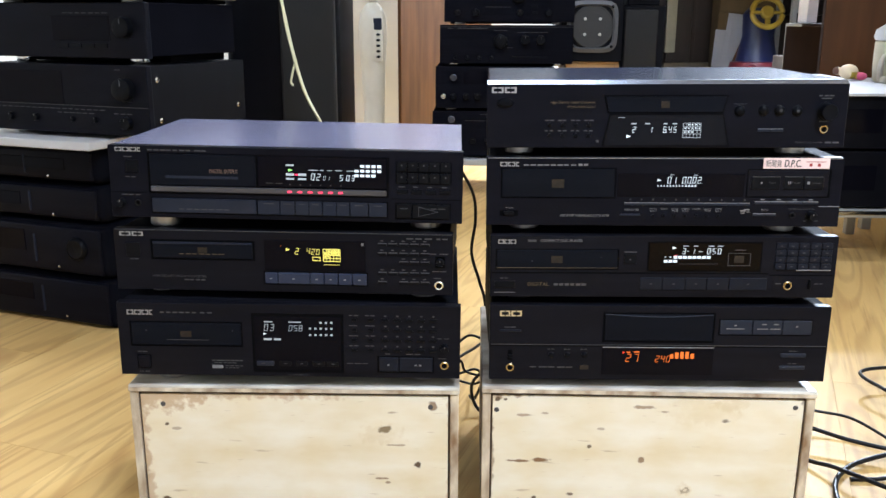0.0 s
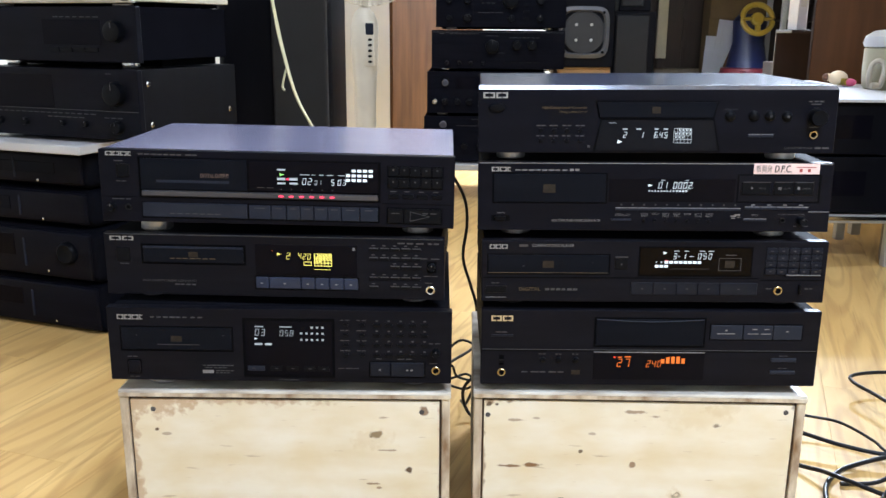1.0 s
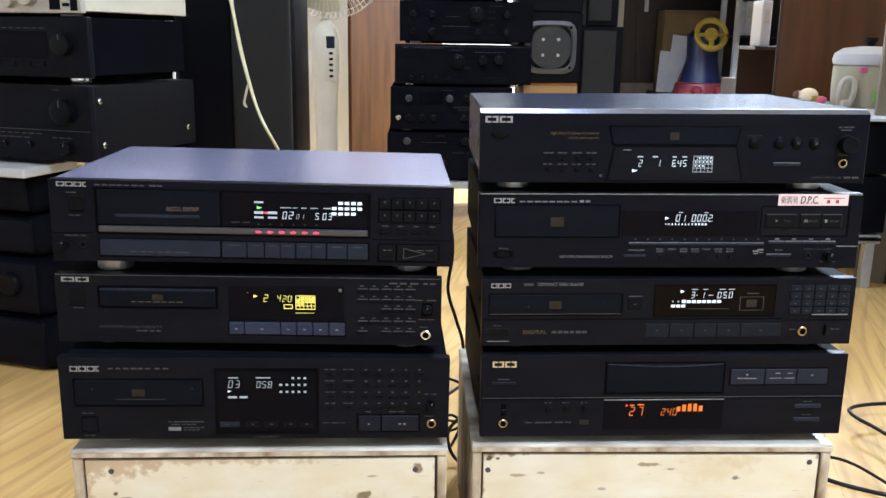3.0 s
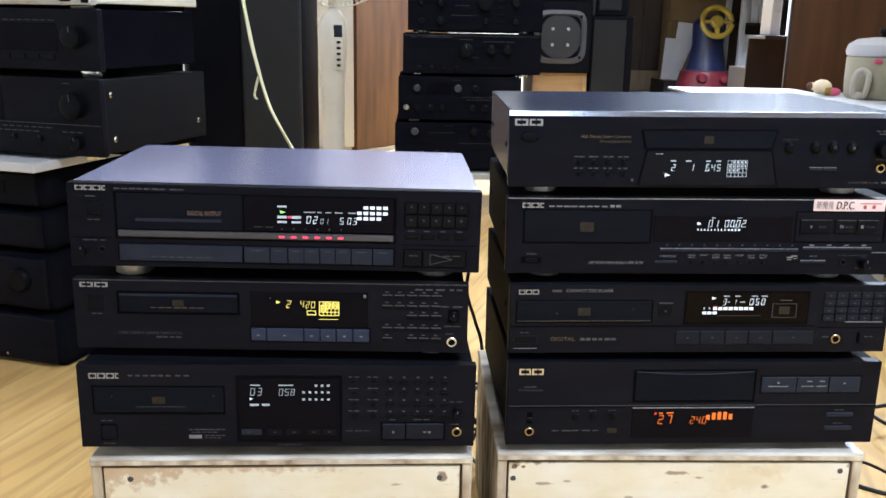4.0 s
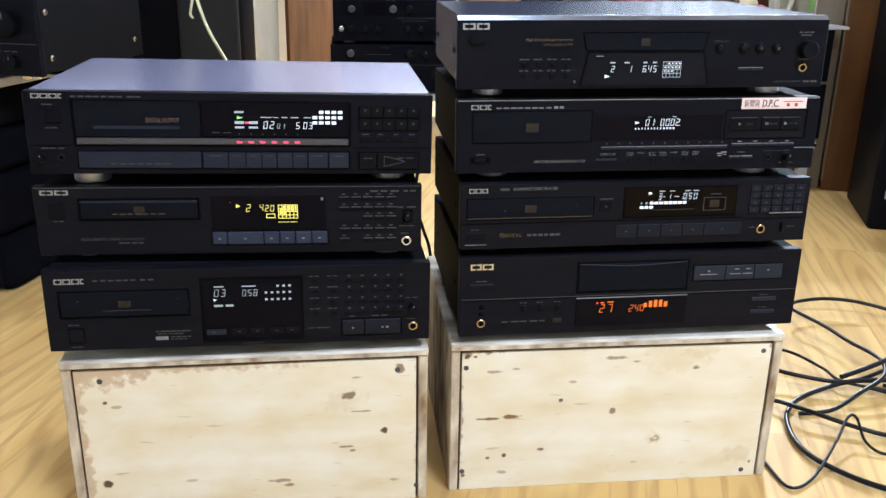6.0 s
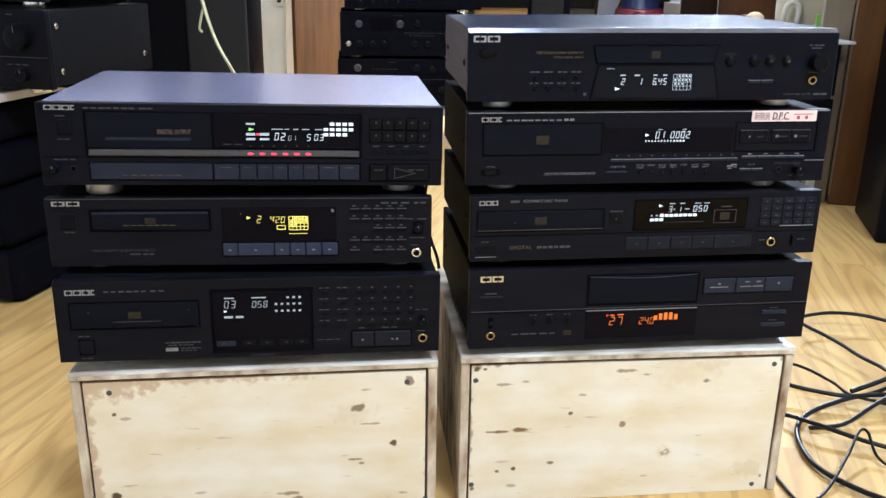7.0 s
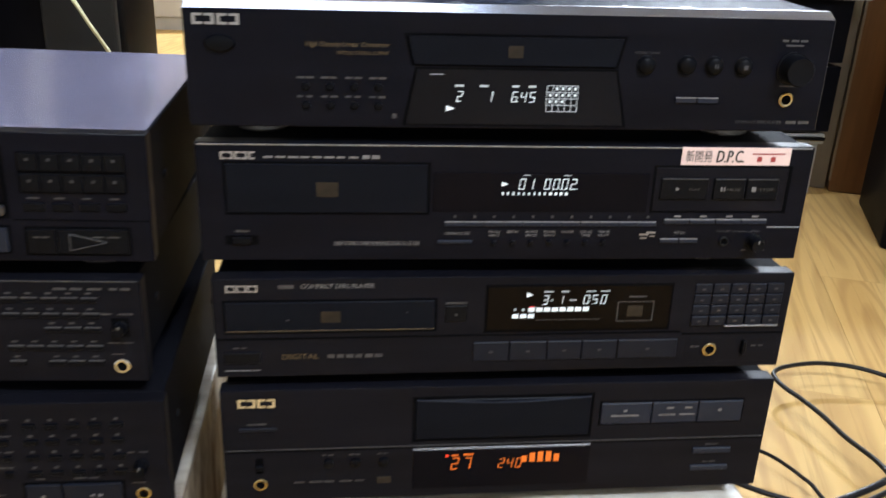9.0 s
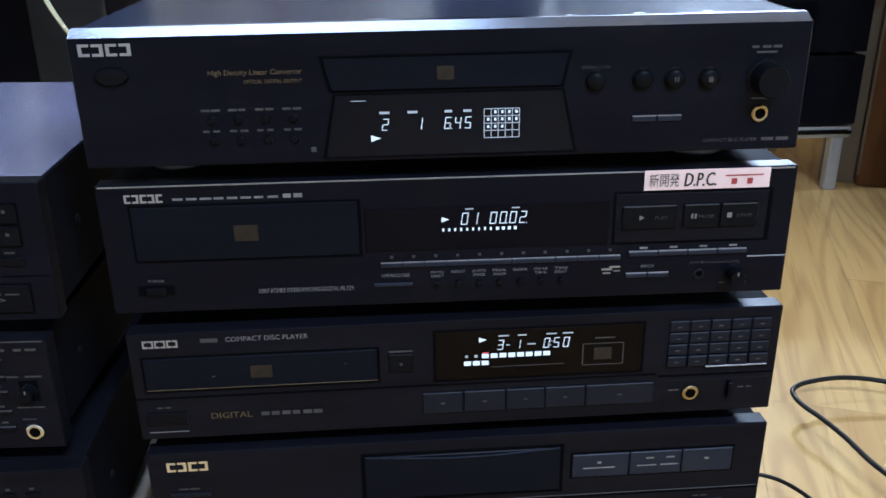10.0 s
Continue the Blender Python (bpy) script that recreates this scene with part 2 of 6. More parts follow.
def plywood(name, spots):
    """Pale plywood with its own knots, slits and stains. spots: (x, z, half width, half height, strength, tone)."""
    m = material(name, (0.82, 0.775, 0.65), 0.55, 0, 0.1, 11, (0.8, 1, 2), 0.06, 220, (0.72, 0.625, 0.42))
    t = m.node_tree
    n, link = t.nodes, t.links
    b = n["Principled BSDF"]
    co = [x for x in n if x.bl_idname == "ShaderNodeTexCoord"][0]
    wob = n.new("ShaderNodeTexNoise")
    wob.inputs["Scale"].default_value, wob.inputs["Detail"].default_value = 90, 5
    link.new(co.outputs["Object"], wob.inputs["Vector"])
    last = b.inputs["Base Color"].links[0].from_socket
    for x, z, hw, hh, strength, tone in spots:
        mp, ln, ad, rp, mix = n.new("ShaderNodeMapping"), n.new("ShaderNodeVectorMath"), n.new("ShaderNodeMath"), n.new("ShaderNodeMapRange"), n.new("ShaderNodeMix")
        mp.vector_type = "TEXTURE"
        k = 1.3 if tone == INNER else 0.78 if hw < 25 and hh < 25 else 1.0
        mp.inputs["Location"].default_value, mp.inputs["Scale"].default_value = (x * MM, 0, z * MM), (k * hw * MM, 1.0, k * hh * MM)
        link.new(co.outputs["Object"], mp.inputs[0])
        ln.operation = "LENGTH"
        link.new(mp.outputs[0], ln.inputs[0])
        ad.operation = "MULTIPLY_ADD"
        link.new(wob.outputs[0], ad.inputs[0])
        ad.inputs[1].default_value = 2.2
        link.new(ln.outputs["Value"], ad.inputs[2])
        rp.inputs[1].default_value, rp.inputs[2].default_value, rp.inputs[3].default_value, rp.inputs[4].default_value = 1.62, 2.02, strength, 0.0
        link.new(ad.outputs[0], rp.inputs[0])
        mix.data_type = "RGBA"
        mix.inputs[7].default_value = (*tone, 1)
        link.new(rp.outputs[0], mix.inputs[0])
        link.new(last, mix.inputs[6])
        last = mix.outputs[2]
    # short brown dashes in the veneer and a grimy rim
    fm, pore, pr, mix2 = n.new("ShaderNodeMapping"), n.new("ShaderNodeTexNoise"), n.new("ShaderNodeMapRange"), n.new("ShaderNodeMix")
    fm.inputs["Scale"].default_value = (26, 26, 210)
    link.new(co.outputs["Object"], fm.inputs[0])
    pore.inputs["Scale"].default_value, pore.inputs["Detail"].default_value = 1.0, 3
    link.new(fm.outputs[0], pore.inputs["Vector"])
    pr.inputs[1].default_value, pr.inputs[2].default_value, pr.inputs[3].default_value, pr.inputs[4].default_value = 0.66, 0.78, 0.0, 0.55
    link.new(pore.outputs[0], pr.inputs[0])
    mix2.data_type = "RGBA"
    mix2.inputs[7].default_value = (0.3, 0.18, 0.08, 1)
    link.new(pr.outputs[0], mix2.inputs[0])
    link.new(last, mix2.inputs[6])
    last = mix2.outputs[2]
    link.new(last, b.inputs["Base Color"])
    return m


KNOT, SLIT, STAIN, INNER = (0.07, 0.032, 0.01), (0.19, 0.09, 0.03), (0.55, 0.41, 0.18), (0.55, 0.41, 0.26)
M_PLY_R = plywood("plywood_right", [
    (20, 204, 60, 9, 0.75, SLIT), (140, 206, 90, 7, 0.6, SLIT), (330, 208, 90, 5, 0.5, INNER), (424, 120, 4, 90, 0.55, INNER), (13, 110, 5, 90, 0.6, SLIT), (49, 104, 22, 3, 0.9, SLIT), (80, 106, 18, 5, 0.95, SLIT), (215, 185, 20, 4, 0.7, SLIT), (240, 179, 10, 3, 0.6, SLIT), (60, 171, 16, 3, 0.6, SLIT), (84, 174, 9, 3, 0.5, SLIT),
    (214, 109, 6, 6, 0.8, SLIT), (275, 65, 15, 14, 0.35, STAIN), (275, 65, 9, 8, 0.85, KNOT), (275, 65, 6.5, 5.5, 0.95, (0.72, 0.62, 0.45)), (250, 30, 8, 2, 0.4, SLIT), (420, 196, 6, 6, 0.6, KNOT), (412, 22, 4, 4, 0.7, KNOT), (19, 22, 4, 4, 0.8, KNOT), (330, 190, 30, 12, 0.25, STAIN), (322, 167, 8, 5, 0.75, KNOT), (122, 56, 8, 4, 0.8, KNOT), (73, 49, 4, 4, 0.9, KNOT), (51, 46, 4, 3, 0.8, KNOT),
    (144, 127, 4, 4, 0.85, KNOT), (70, 24, 12, 4, 0.5, SLIT), (158, 153, 10, 3, 0.5, SLIT), (290, 180, 60, 22, 0.16, STAIN), (395, 35, 26, 16, 0.3, STAIN), (21, 193, 4, 4, 0.9, KNOT), (32, 193, 4, 4, 0.9, KNOT)])
M_PLY_L = plywood("plywood_left", [
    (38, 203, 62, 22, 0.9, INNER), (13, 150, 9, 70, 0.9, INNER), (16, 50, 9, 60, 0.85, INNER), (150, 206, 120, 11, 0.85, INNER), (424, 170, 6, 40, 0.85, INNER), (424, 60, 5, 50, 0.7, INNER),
    (48, 158, 5, 4, 0.9, KNOT), (60, 152, 10, 3, 0.5, SLIT), (337, 154, 12, 7, 0.85, KNOT), (330, 146, 32, 18, 0.22, STAIN), (350, 131, 20, 2, 0.6, SLIT), (379, 103, 8, 7, 0.95, KNOT), (39, 46, 9, 8, 0.95, KNOT),
    (330, 82, 14, 3, 0.75, SLIT), (339, 76, 8, 3, 0.7, SLIT), (250, 38, 18, 4, 0.7, SLIT), (258, 31, 12, 4, 0.75, SLIT), (398, 189, 10, 11, 0.8, SLIT), (140, 45, 12, 3, 0.4, SLIT), (390, 30, 10, 4, 0.5, SLIT), (128, 178, 7, 2, 0.5, SLIT), (348, 178, 10, 3, 0.5, SLIT)])
M_PLY_EDGE = material("plywood_edge", (0.72, 0.64, 0.5), 0.6, 0, 0.5, 34, (1, 1, 0.45), 0.15, 260, (0.22, 0.13, 0.065))
M_PLY_JOINT = material("dark_joint_wood", (0.07, 0.04, 0.02), 0.8, 0, 0.4, 40)
M_PLY_TOP = material("plywood_top", (0.74, 0.7, 0.62), 0.34, 0, 0.35, 22, (0.4, 1, 1), 0.08, 160, (0.2, 0.13, 0.075))

# ---- mesh tools ----
CACHE = {}


def mesh_of(name, bm, mat, smooth=False):
    me = bpy.data.meshes.new(name)
    bm.normal_update()
    bm.to_mesh(me)
    bm.free()
    if mat:
        me.materials.append(mat)
    if smooth:
        for p in me.polygons:
            p.use_smooth = True
        me.set_sharp_from_angle(angle=radians(38))
    return me


def part(name, bm, mat, parent, label="", smooth=False, place=None):
    """One mesh object, under a thing or a part; bm may be a bmesh or a finished mesh."""
    me = bm if isinstance(bm, bpy.types.Mesh) else mesh_of(name, bm, mat, smooth)
    ob = new(name, me)
    if parent is not None:
        ob.parent = parent
    if place is not None:
        ob.matrix_basis = place
    if label:
        tagged(ob, label)
    return ob


def thing(name, m, label, category, group="", kind=""):
    ob = new(name)
    ob.empty_display_size = 0.05
    ob.matrix_basis = m
    return tagged(ob, label, category, group, kind)


def add_box(bm, x0, x1, y0, y1, z0, z1, bevel=0.0, seg=1):
    r = bmesh.ops.create_cube(bm, size=1.0)
    bmesh.ops.scale(bm, vec=(x1 - x0, y1 - y0, z1 - z0), verts=r["verts"])
    bmesh.ops.translate(bm, vec=((x0 + x1) / 2, (y0 + y1) / 2, (z0 + z1) / 2), verts=r["verts"])
    if bevel:
        edges = list({e for v in r["verts"] for e in v.link_edges})
        bmesh.ops.bevel(bm, geom=edges, offset=bevel, segments=seg, affect="EDGES", profile=0.5)
    return bm


def box(x0, x1, y0, y1, z0, z1, bevel=0.0, seg=1):
    return add_box(bmesh.new(), x0, x1, y0, y1, z0, z1, bevel, seg)


def lathe(profile, seg=24, axis="z", bm=None):
    """A turned solid from (radius, height) pairs round z, or round y with the heights running towards the viewer."""
    bm = bm or bmesh.new()
    rings = []
    for r, h in profile:
        ring = []
        for i in range(seg):
            a = 2 * math.pi * i / seg
            p = (r * math.cos(a), r * math.sin(a), h) if axis == "z" else (r * math.cos(a), -h, r * math.sin(a))
            ring.append(bm.verts.new(p))
        rings.append(ring)
    for a, b in zip(rings, rings[1:]):
        for i in range(seg):
            bm.faces.new((a[i], a[(i + 1) % seg], b[(i + 1) % seg], b[i]))
    for ring, flip in ((rings[0], True), (rings[-1], False)):
        if (ring[0].co - ring[seg // 2].co).length > 1e-5:
            bm.faces.new(ring[::-1] if flip else ring)
    return bm


def spline(points, steps=10):
    pts = [Vector(p) for p in points]
    out = []
    for i in range(len(pts) - 1):
        a, b, c, d = pts[max(i - 1, 0)], pts[i], pts[i + 1], pts[min(i + 2, len(pts) - 1)]
        for k in range(steps):
            t = k / steps
            out.append(0.5 * (2 * b + (c - a) * t + (2 * a - 5 * b + 4 * c - d) * t * t + (3 * b - a - 3 * c + d) * t**3))
    return out + [pts[-1]]


def tube(points, radius, seg=8, flat=1.0, bm=None, steps=10, closed=False):
    """A round (or flattened) tube along a smooth line."""
    bm = bm or bmesh.new()
    line = spline(points, steps) if steps > 1 else [Vector(p) for p in points]
    rings, up = [], Vector((0, 0, 1))
    for i, p in enumerate(line):
        d = (line[min(i + 1, len(line) - 1)] - line[max(i - 1, 0)]).normalized()
        side = d.cross(up)
        if side.length < 1e-3:
            side = d.cross(Vector((0, 1, 0)))
        side.normalize()
        over = side.cross(d)
        rings.append([bm.verts.new(p + radius * (math.cos(a) * side + flat * math.sin(a) * over)) for a in [2 * math.pi * k / seg for k in range(seg)]])
    if closed:
        rings.append(rings[0])
    for a, b in zip(rings, rings[1:]):
        for i in range(seg):
            bm.faces.new((a[i], a[(i + 1) % seg], b[(i + 1) % seg], b[i]))
    if not closed:
        bm.faces.new(rings[0][::-1])
        bm.faces.new(rings[-1])
    return bm


def prism(outline, x0, x1):
    """A bar along x with the outline given as (y, z) pairs."""
    bm = bmesh.new()
    a = [bm.verts.new((x0, y, z)) for y, z in outline]
    b = [bm.verts.new((x1, y, z)) for y, z in outline]
    n = len(outline)
    for i in range(n):
        bm.faces.new((a[i], b[i], b[(i + 1) % n], a[(i + 1) % n]))
    bm.faces.new(a[::-1])
    bm.faces.new(b)
    bmesh.ops.recalc_face_normals(bm, faces=bm.faces[:])
    return bm


# ---- parts of a front panel; u to the right and v up, in millimetres from the panel's lower left corner ----
def slab(p, name, u0, v0, u1, v1, mat, out=1.0, back=2.0, bevel=0.5, label=""):
    w, h = abs(u1 - u0), abs(v1 - v0)
    key = ("slab", round(w, 1), round(h, 1), mat.name, out, back, bevel)
    if key not in CACHE:
        b = min(bevel, w / 3, h / 3, (out + back) / 3)
        CACHE[key] = mesh_of(name, box(-w / 2 * MM, w / 2 * MM, -out * MM, back * MM, -h / 2 * MM, h / 2 * MM, b * MM), mat)
    return part(name, CACHE[key], mat, p, label, place=Matrix.Translation(((u0 + u1) / 2 * MM, 0, (v0 + v1) / 2 * MM)))


def turned(p, name, u, v, profile, mat, label="", seg=24):
    key = ("turned", tuple(profile), mat.name, seg)
    if key not in CACHE:
        CACHE[key] = mesh_of(name, lathe([(r * MM, h * MM) for r, h in profile], seg, "y"), mat, True)
    return part(name, CACHE[key], mat, p, label, place=Matrix.Translation((u * MM, 0, v * MM)))


def jack(p, u, v, r=5.5, mat=None):
    ring = turned(p, "headphone_jack", u, v, [(r, -1), (r, 1.2), (r * 0.86, 1.8), (r * 0.62, 1.6), (r * 0.58, 0.3), (r * 0.58, -1)], mat or M_BRASS, "round headphone socket with a metal ring")
    turned(ring, "socket_hole", 0, 0, [(r * 0.6, -1), (r * 0.6, 0.5)], M_GAP)
    return ring


def knob(p, u, v, r, depth=14, mat=None, label="", mark=True):
    k = turned(p, "knob", u, v, [(r * 1.12, -1), (r * 1.12, 0.8), (r, 1.2), (r * 0.96, depth - 1.2), (r * 0.88, depth), (r * 0.3, depth - 0.4), (0.01, depth - 0.4)], mat or M_BUTTON_DK, label, 28)
    if mark:
        bm = box(-0.4 * MM, 0.4 * MM, -(depth + 0.3) * MM, -(depth - 1) * MM, r * 0.35 * MM, r * 0.85 * MM)
        part("pointer_mark", bm, M_PRINT, k)
    return k


SINGLE = ("display_symbol", "track_block", "level_bar", "track_scale", "button_mark", "track_number", "display_bar", "chipped_paint", "brand_mark")


def joined(p, name, rects, mat, out=0.4, label="", shear=0.0, v_ref=0.0):
    """Flat marks (u0, v0, u1, v1) of one kind; those that can be told apart become parts of their own."""
    if name in SINGLE and len(rects) > 1:
        return [joined(p, name, [r], mat, out, label, shear, v_ref) for r in rects][0]
    bm = bmesh.new()
    for u0, v0, u1, v1 in rects:
        vs = [bm.verts.new(((u + (v - v_ref) * shear) * MM, -out * MM, v * MM)) for u, v in ((u0, v0), (u1, v0), (u1, v1), (u0, v1))]
        bm.faces.new(vs)
    return part(name, bm, mat, p, label)


def writing(p, string, u0, v0, u1, v1, mat, out=0.4, shear=0.0, name="lettering", label=""):
    """Words in the built-in font, fitted into a box on the panel."""
    cu = bpy.data.curves.new("words", "FONT")
    cu.body, cu.resolution_u, cu.shear = string, 2, shear
    ob = new("words", cu)
    bpy.context.view_layer.update()
    me = bpy.data.meshes.new_from_object(ob.evaluated_get(bpy.context.evaluated_depsgraph_get()))
    bpy.data.objects.remove(ob)
    bpy.data.curves.remove(cu)
    co = np.empty(len(me.vertices) * 3)
    me.vertices.foreach_get("co", co)
    co = co.reshape(-1, 3)
    lo, hi = co.min(0), co.max(0)
    res = np.zeros_like(co)
    res[:, 0] = (u0 + (co[:, 0] - lo[0]) / (hi[0] - lo[0]) * (u1 - u0)) * MM
    res[:, 2] = (v0 + (co[:, 1] - lo[1]) / (hi[1] - lo[1]) * (v1 - v0)) * MM
    res[:, 1] = -out * MM
    me.vertices.foreach_set("co", res.ravel())
    me.materials.clear()
    me.materials.append(mat)
    me.update()
    return part(name, me, mat, p, label)


def brand(p, u0, v0, u1, v1, n, mat):
    """A maker's mark as a row of plain bracket shapes, open to the right and left by turns."""
    w, h = (u1 - u0) / n, v1 - v0
    for i in range(n):
        a, b, t = u0 + i * w, u0 + (i + 0.82) * w, h * 0.23
        k = w * 0.28
        pts = [(a, v0), (b, v0), (b, v0 + t), (a + k, v0 + t), (a + k, v1 - t), (b, v1 - t), (b, v1), (a, v1)]
        if i % 2:
            pts = [(a + b - u, v) for u, v in pts][::-1]
        bm = bmesh.new()
        bm.faces.new([bm.verts.new((u * MM, -0.5 * MM, v * MM)) for u, v in pts])
        part("brand_mark", bm, mat, p)


def words_bar(p, u0, v0, u1, v1, mat, pieces=5, seed=1):
    """Print too small to read, as broken bars."""
    rnd = random.Random(seed)
    rects, u = [], u0
    step = (u1 - u0) / pieces
    for i in range(pieces):
        w = step * rnd.uniform(0.62, 0.9)
        rects.append((u, v0, min(u + w, u1), v1))
        u += step
    return tagged(joined(p, "small_print", rects, mat, 0.35), kind="stuff")


SEGS = {"0": "abcdef", "1": "bc", "2": "abged", "3": "abgcd", "4": "fgbc", "5": "afgcd", "6": "afgedc", "7": "abc", "8": "abcdefg", "9": "abcdfg", "-": "g", " ": ""}


def digits(p, string, u0, v0, height, pitch, mat, out=1.6, slant=0.14, name="display_digit"):
    """Seven-segment figures, each a part; a dot or colon stays with the figure before it."""
    h, w, t = height, height * 0.52, height * 0.078
    groups = []
    for ch in string:
        if ch in ".:" and groups:
            groups[-1] += ch
        else:
            groups.append(ch)
    g = t * 0.25
    for k, group in enumerate(groups):
        u, rects = u0 + k * pitch, []
        for ch in group:
            if ch == ".":
                rects.append((u + w * 1.12, v0, u + w * 1.12 + t, v0 + t))
            elif ch == ":":
                rects += [(u + w * 1.18, v0 + h * f, u + w * 1.18 + t, v0 + h * f + t) for f in (0.25, 0.65)]
            else:
                box_of = {"a": (u + t * 0.6, v0 + h - t, u + w - t * 0.6, v0 + h), "g": (u + t * 0.8, v0 + h / 2 - t / 2, u + w - t * 0.8, v0 + h / 2 + t / 2), "d": (u + t * 0.6, v0, u + w - t * 0.6, v0 + t),
                          "f": (u, v0 + h / 2 + g, u + t, v0 + h - g), "b": (u + w - t, v0 + h / 2 + g, u + w, v0 + h - g), "e": (u, v0 + g, u + t, v0 + h / 2 - g), "c": (u + w - t, v0 + g, u + w, v0 + h / 2 - g)}
                rects += [box_of[q] for q in SEGS[ch]]
        joined(p, name, rects, mat, out, "lit seven-segment figure", slant, v0)


def arrow(p, u, v, w, h, mat, out=1.6):
    bm = bmesh.new()
    bm.faces.new([bm.verts.new((a * MM, -out * MM, b * MM)) for a, b in ((u, v), (u + w, v + h / 2), (u, v + h))])
    return part("play_symbol", bm, mat, p)


def grid_marks(u0, v0, u1, v1, cols, rows, line):
    """Bars of a grid."""
    out = [(u0 + (u1 - u0) * i / cols - line / 2, v0, u0 + (u1 - u0) * i / cols + line / 2, v1) for i in range(cols + 1)]
    return out + [(u0, v0 + (v1 - v0) * j / rows - line / 2, u1, v0 + (v1 - v0) * j / rows + line / 2) for j in range(rows + 1)]


def feet(p, spots, drop, r=19, mat=None):
    """Round feet: (u, depth) spots; drop: height below the case for each."""
    for (u, y), d in zip(spots, drop):
        bm = lathe([(r * 0.9 * MM, (-d) * MM), (r * MM, (-d + 1.5) * MM), (r * MM, -2.5 * MM), (r * 0.86 * MM, -1.5 * MM), (r * 0.86 * MM, 1.0 * MM)], 28)
        part("foot", bm, mat or M_FOOT, p, smooth=True, place=Matrix.Translation((u * MM, y * MM, 0)))


def player_base(name, label, place, cover, panel, group, chamfer=None, cover_drop=1.0, inset=3.0, cover_base=4.0):
    """The empty, the steel cover and the front panel of a player; place: x, y, z, yaw, lean, width, height, depth."""
    x, y, z, yaw, lean, w, h, d = place
    e = thing(name, pose(x, y, z, 0, -lean, yaw), label, "cd player", group)
    e.rotation_mode = "XYZ"
    top = h * 1000 - cover_drop
    part("cover", box(inset * MM, w - inset * MM, 11 * MM, d, cover_base * MM, top * MM, 1.2 * MM), cover, e, "folded steel cover")
    if chamfer:
        out = [(0, 1 * MM), (0.6 * MM, 0), (14 * MM, 0), (14 * MM, h + chamfer[1] * MM), (chamfer[0] * MM, h + chamfer[1] * MM), (0, h)]
        bm = prism(out, 0, w)
        bmesh.ops.bevel(bm, geom=[q for q in bm.edges if abs(q.verts[0].co.x - q.verts[1].co.x) < 1e-6], offset=0.8 * MM, segments=1, affect="EDGES")
    else:
        bm = box(0, w, 0, 14 * MM, 0, h, 1.1 * MM, 2)
    part("front_panel", bm, panel, e)
    # cover screws and slots along both flanks
    for yy, zz in ((60, 0.5), (d * 1000 - 40, 0.5)):
        for u in (inset, w * 1000 - inset):
            m = Matrix.Translation((u * MM, yy * MM, h * zz)) @ Matrix.Rotation(radians(90 if u < 50 else -90), 4, "Z") @ Matrix.Rotation(radians(180), 4, "Z")
            part("screw", lathe([(3.6 * MM, -1 * MM), (3.6 * MM, 0.8 * MM), (2.6 * MM, 1.6 * MM), (0.01 * MM, 1.4 * MM)], 12, "y"), M_RUBBER, e, place=m)
    return e


# ---- the room ----
X0, X1, Y0, Y1, H = -2.3, 3.0, -2.2, 6.3, 2.7
tagged(part("ground", box(X0 - 0.2, X1 + 0.2, Y0 - 0.2, Y1 + 0.2, -0.12, -0.0105), M_GAP, None), "dark screed under the laminate floor", "floor", kind="structure")
tagged(part("ceiling", box(X0, X1, Y0, Y1, H, H + 0.12), M_CEIL, None), "white painted ceiling", "ceiling", kind="structure")
for nm, b in (("wall_south", (X0, X1, Y0 - 0.15, Y0)), ("wall_west", (X0 - 0.15, X0, Y0 - 0.15, Y1 + 0.15)), ("wall_east", (X1, X1 + 0.15, Y0 - 0.15, Y1))):
    tagged(part(nm, box(*b, -0.01, H + 0.12), M_WALL, None), "plain white painted wall", "wall", kind="structure")
# the back wall has a wide doorway into a dim second room
# DH: unseen lintel, set low to keep lamp light off the second room
DX0, DX1, DH, YB, XB0, XB1 = 1.25, 2.55, 1.92, 9.6, 0.9, 4.1
bm = box(X0, DX0, Y1, Y1 + 0.15, -0.01, H + 0.12)
add_box(bm, DX1, XB1 + 0.15, Y1, Y1 + 0.15, -0.01, H + 0.12)
add_box(bm, DX0, DX1, Y1, Y1 + 0.15, DH, H + 0.12)
tagged(part("wall_north", bm, M_WALL, None), "white painted wall with a wide doorway", "wall", kind="structure")
tagged(part("ground_second_room", box(XB0, XB1, Y1, YB, -0.12, -0.001), M_WOOD_DK, None), "dark wooden floor of the second room", "floor", kind="structure")
tagged(part("ceiling_second_room", box(XB0, XB1, Y1 + 0.15, YB, H, H + 0.12), M_CEIL, None), "white ceiling of the second room", "ceiling", kind="structure")
for nm, b in (("wall_second_north", (XB0 - 0.15, XB1 + 0.15, YB, YB + 0.15)), ("wall_second_west", (XB0 - 0.15, XB0, Y1 + 0.15, YB)), ("wall_second_east", (XB1, XB1 + 0.15, Y1 + 0.15, YB))):
    tagged(part(nm, box(*b, -0.01, H + 0.12), M_WOOD_DK if "north" in nm else M_WALL, None), "dark wood-panelled wall" if "north" in nm else "plain white painted wall", "wall", kind="structure")
for i, (place, turn, watts) in enumerate(LAMPS):
    lamp = thing("ceiling_light", pose(place[0], place[1], H, 0, 0, turn), "white fluorescent batten on the ceiling", "ceiling light", "ceiling lights")
    part("housing", box(-0.64, 0.64, -0.09, 0.09, -0.06, 0.0, 0.006), M_WHITE, lamp)
    for s in (-0.045, 0.045):
        part("tube", tube([(-0.6, s, -0.085), (0.6, s, -0.085)], 0.013, 10, steps=1), M_WHITE, lamp, smooth=True)

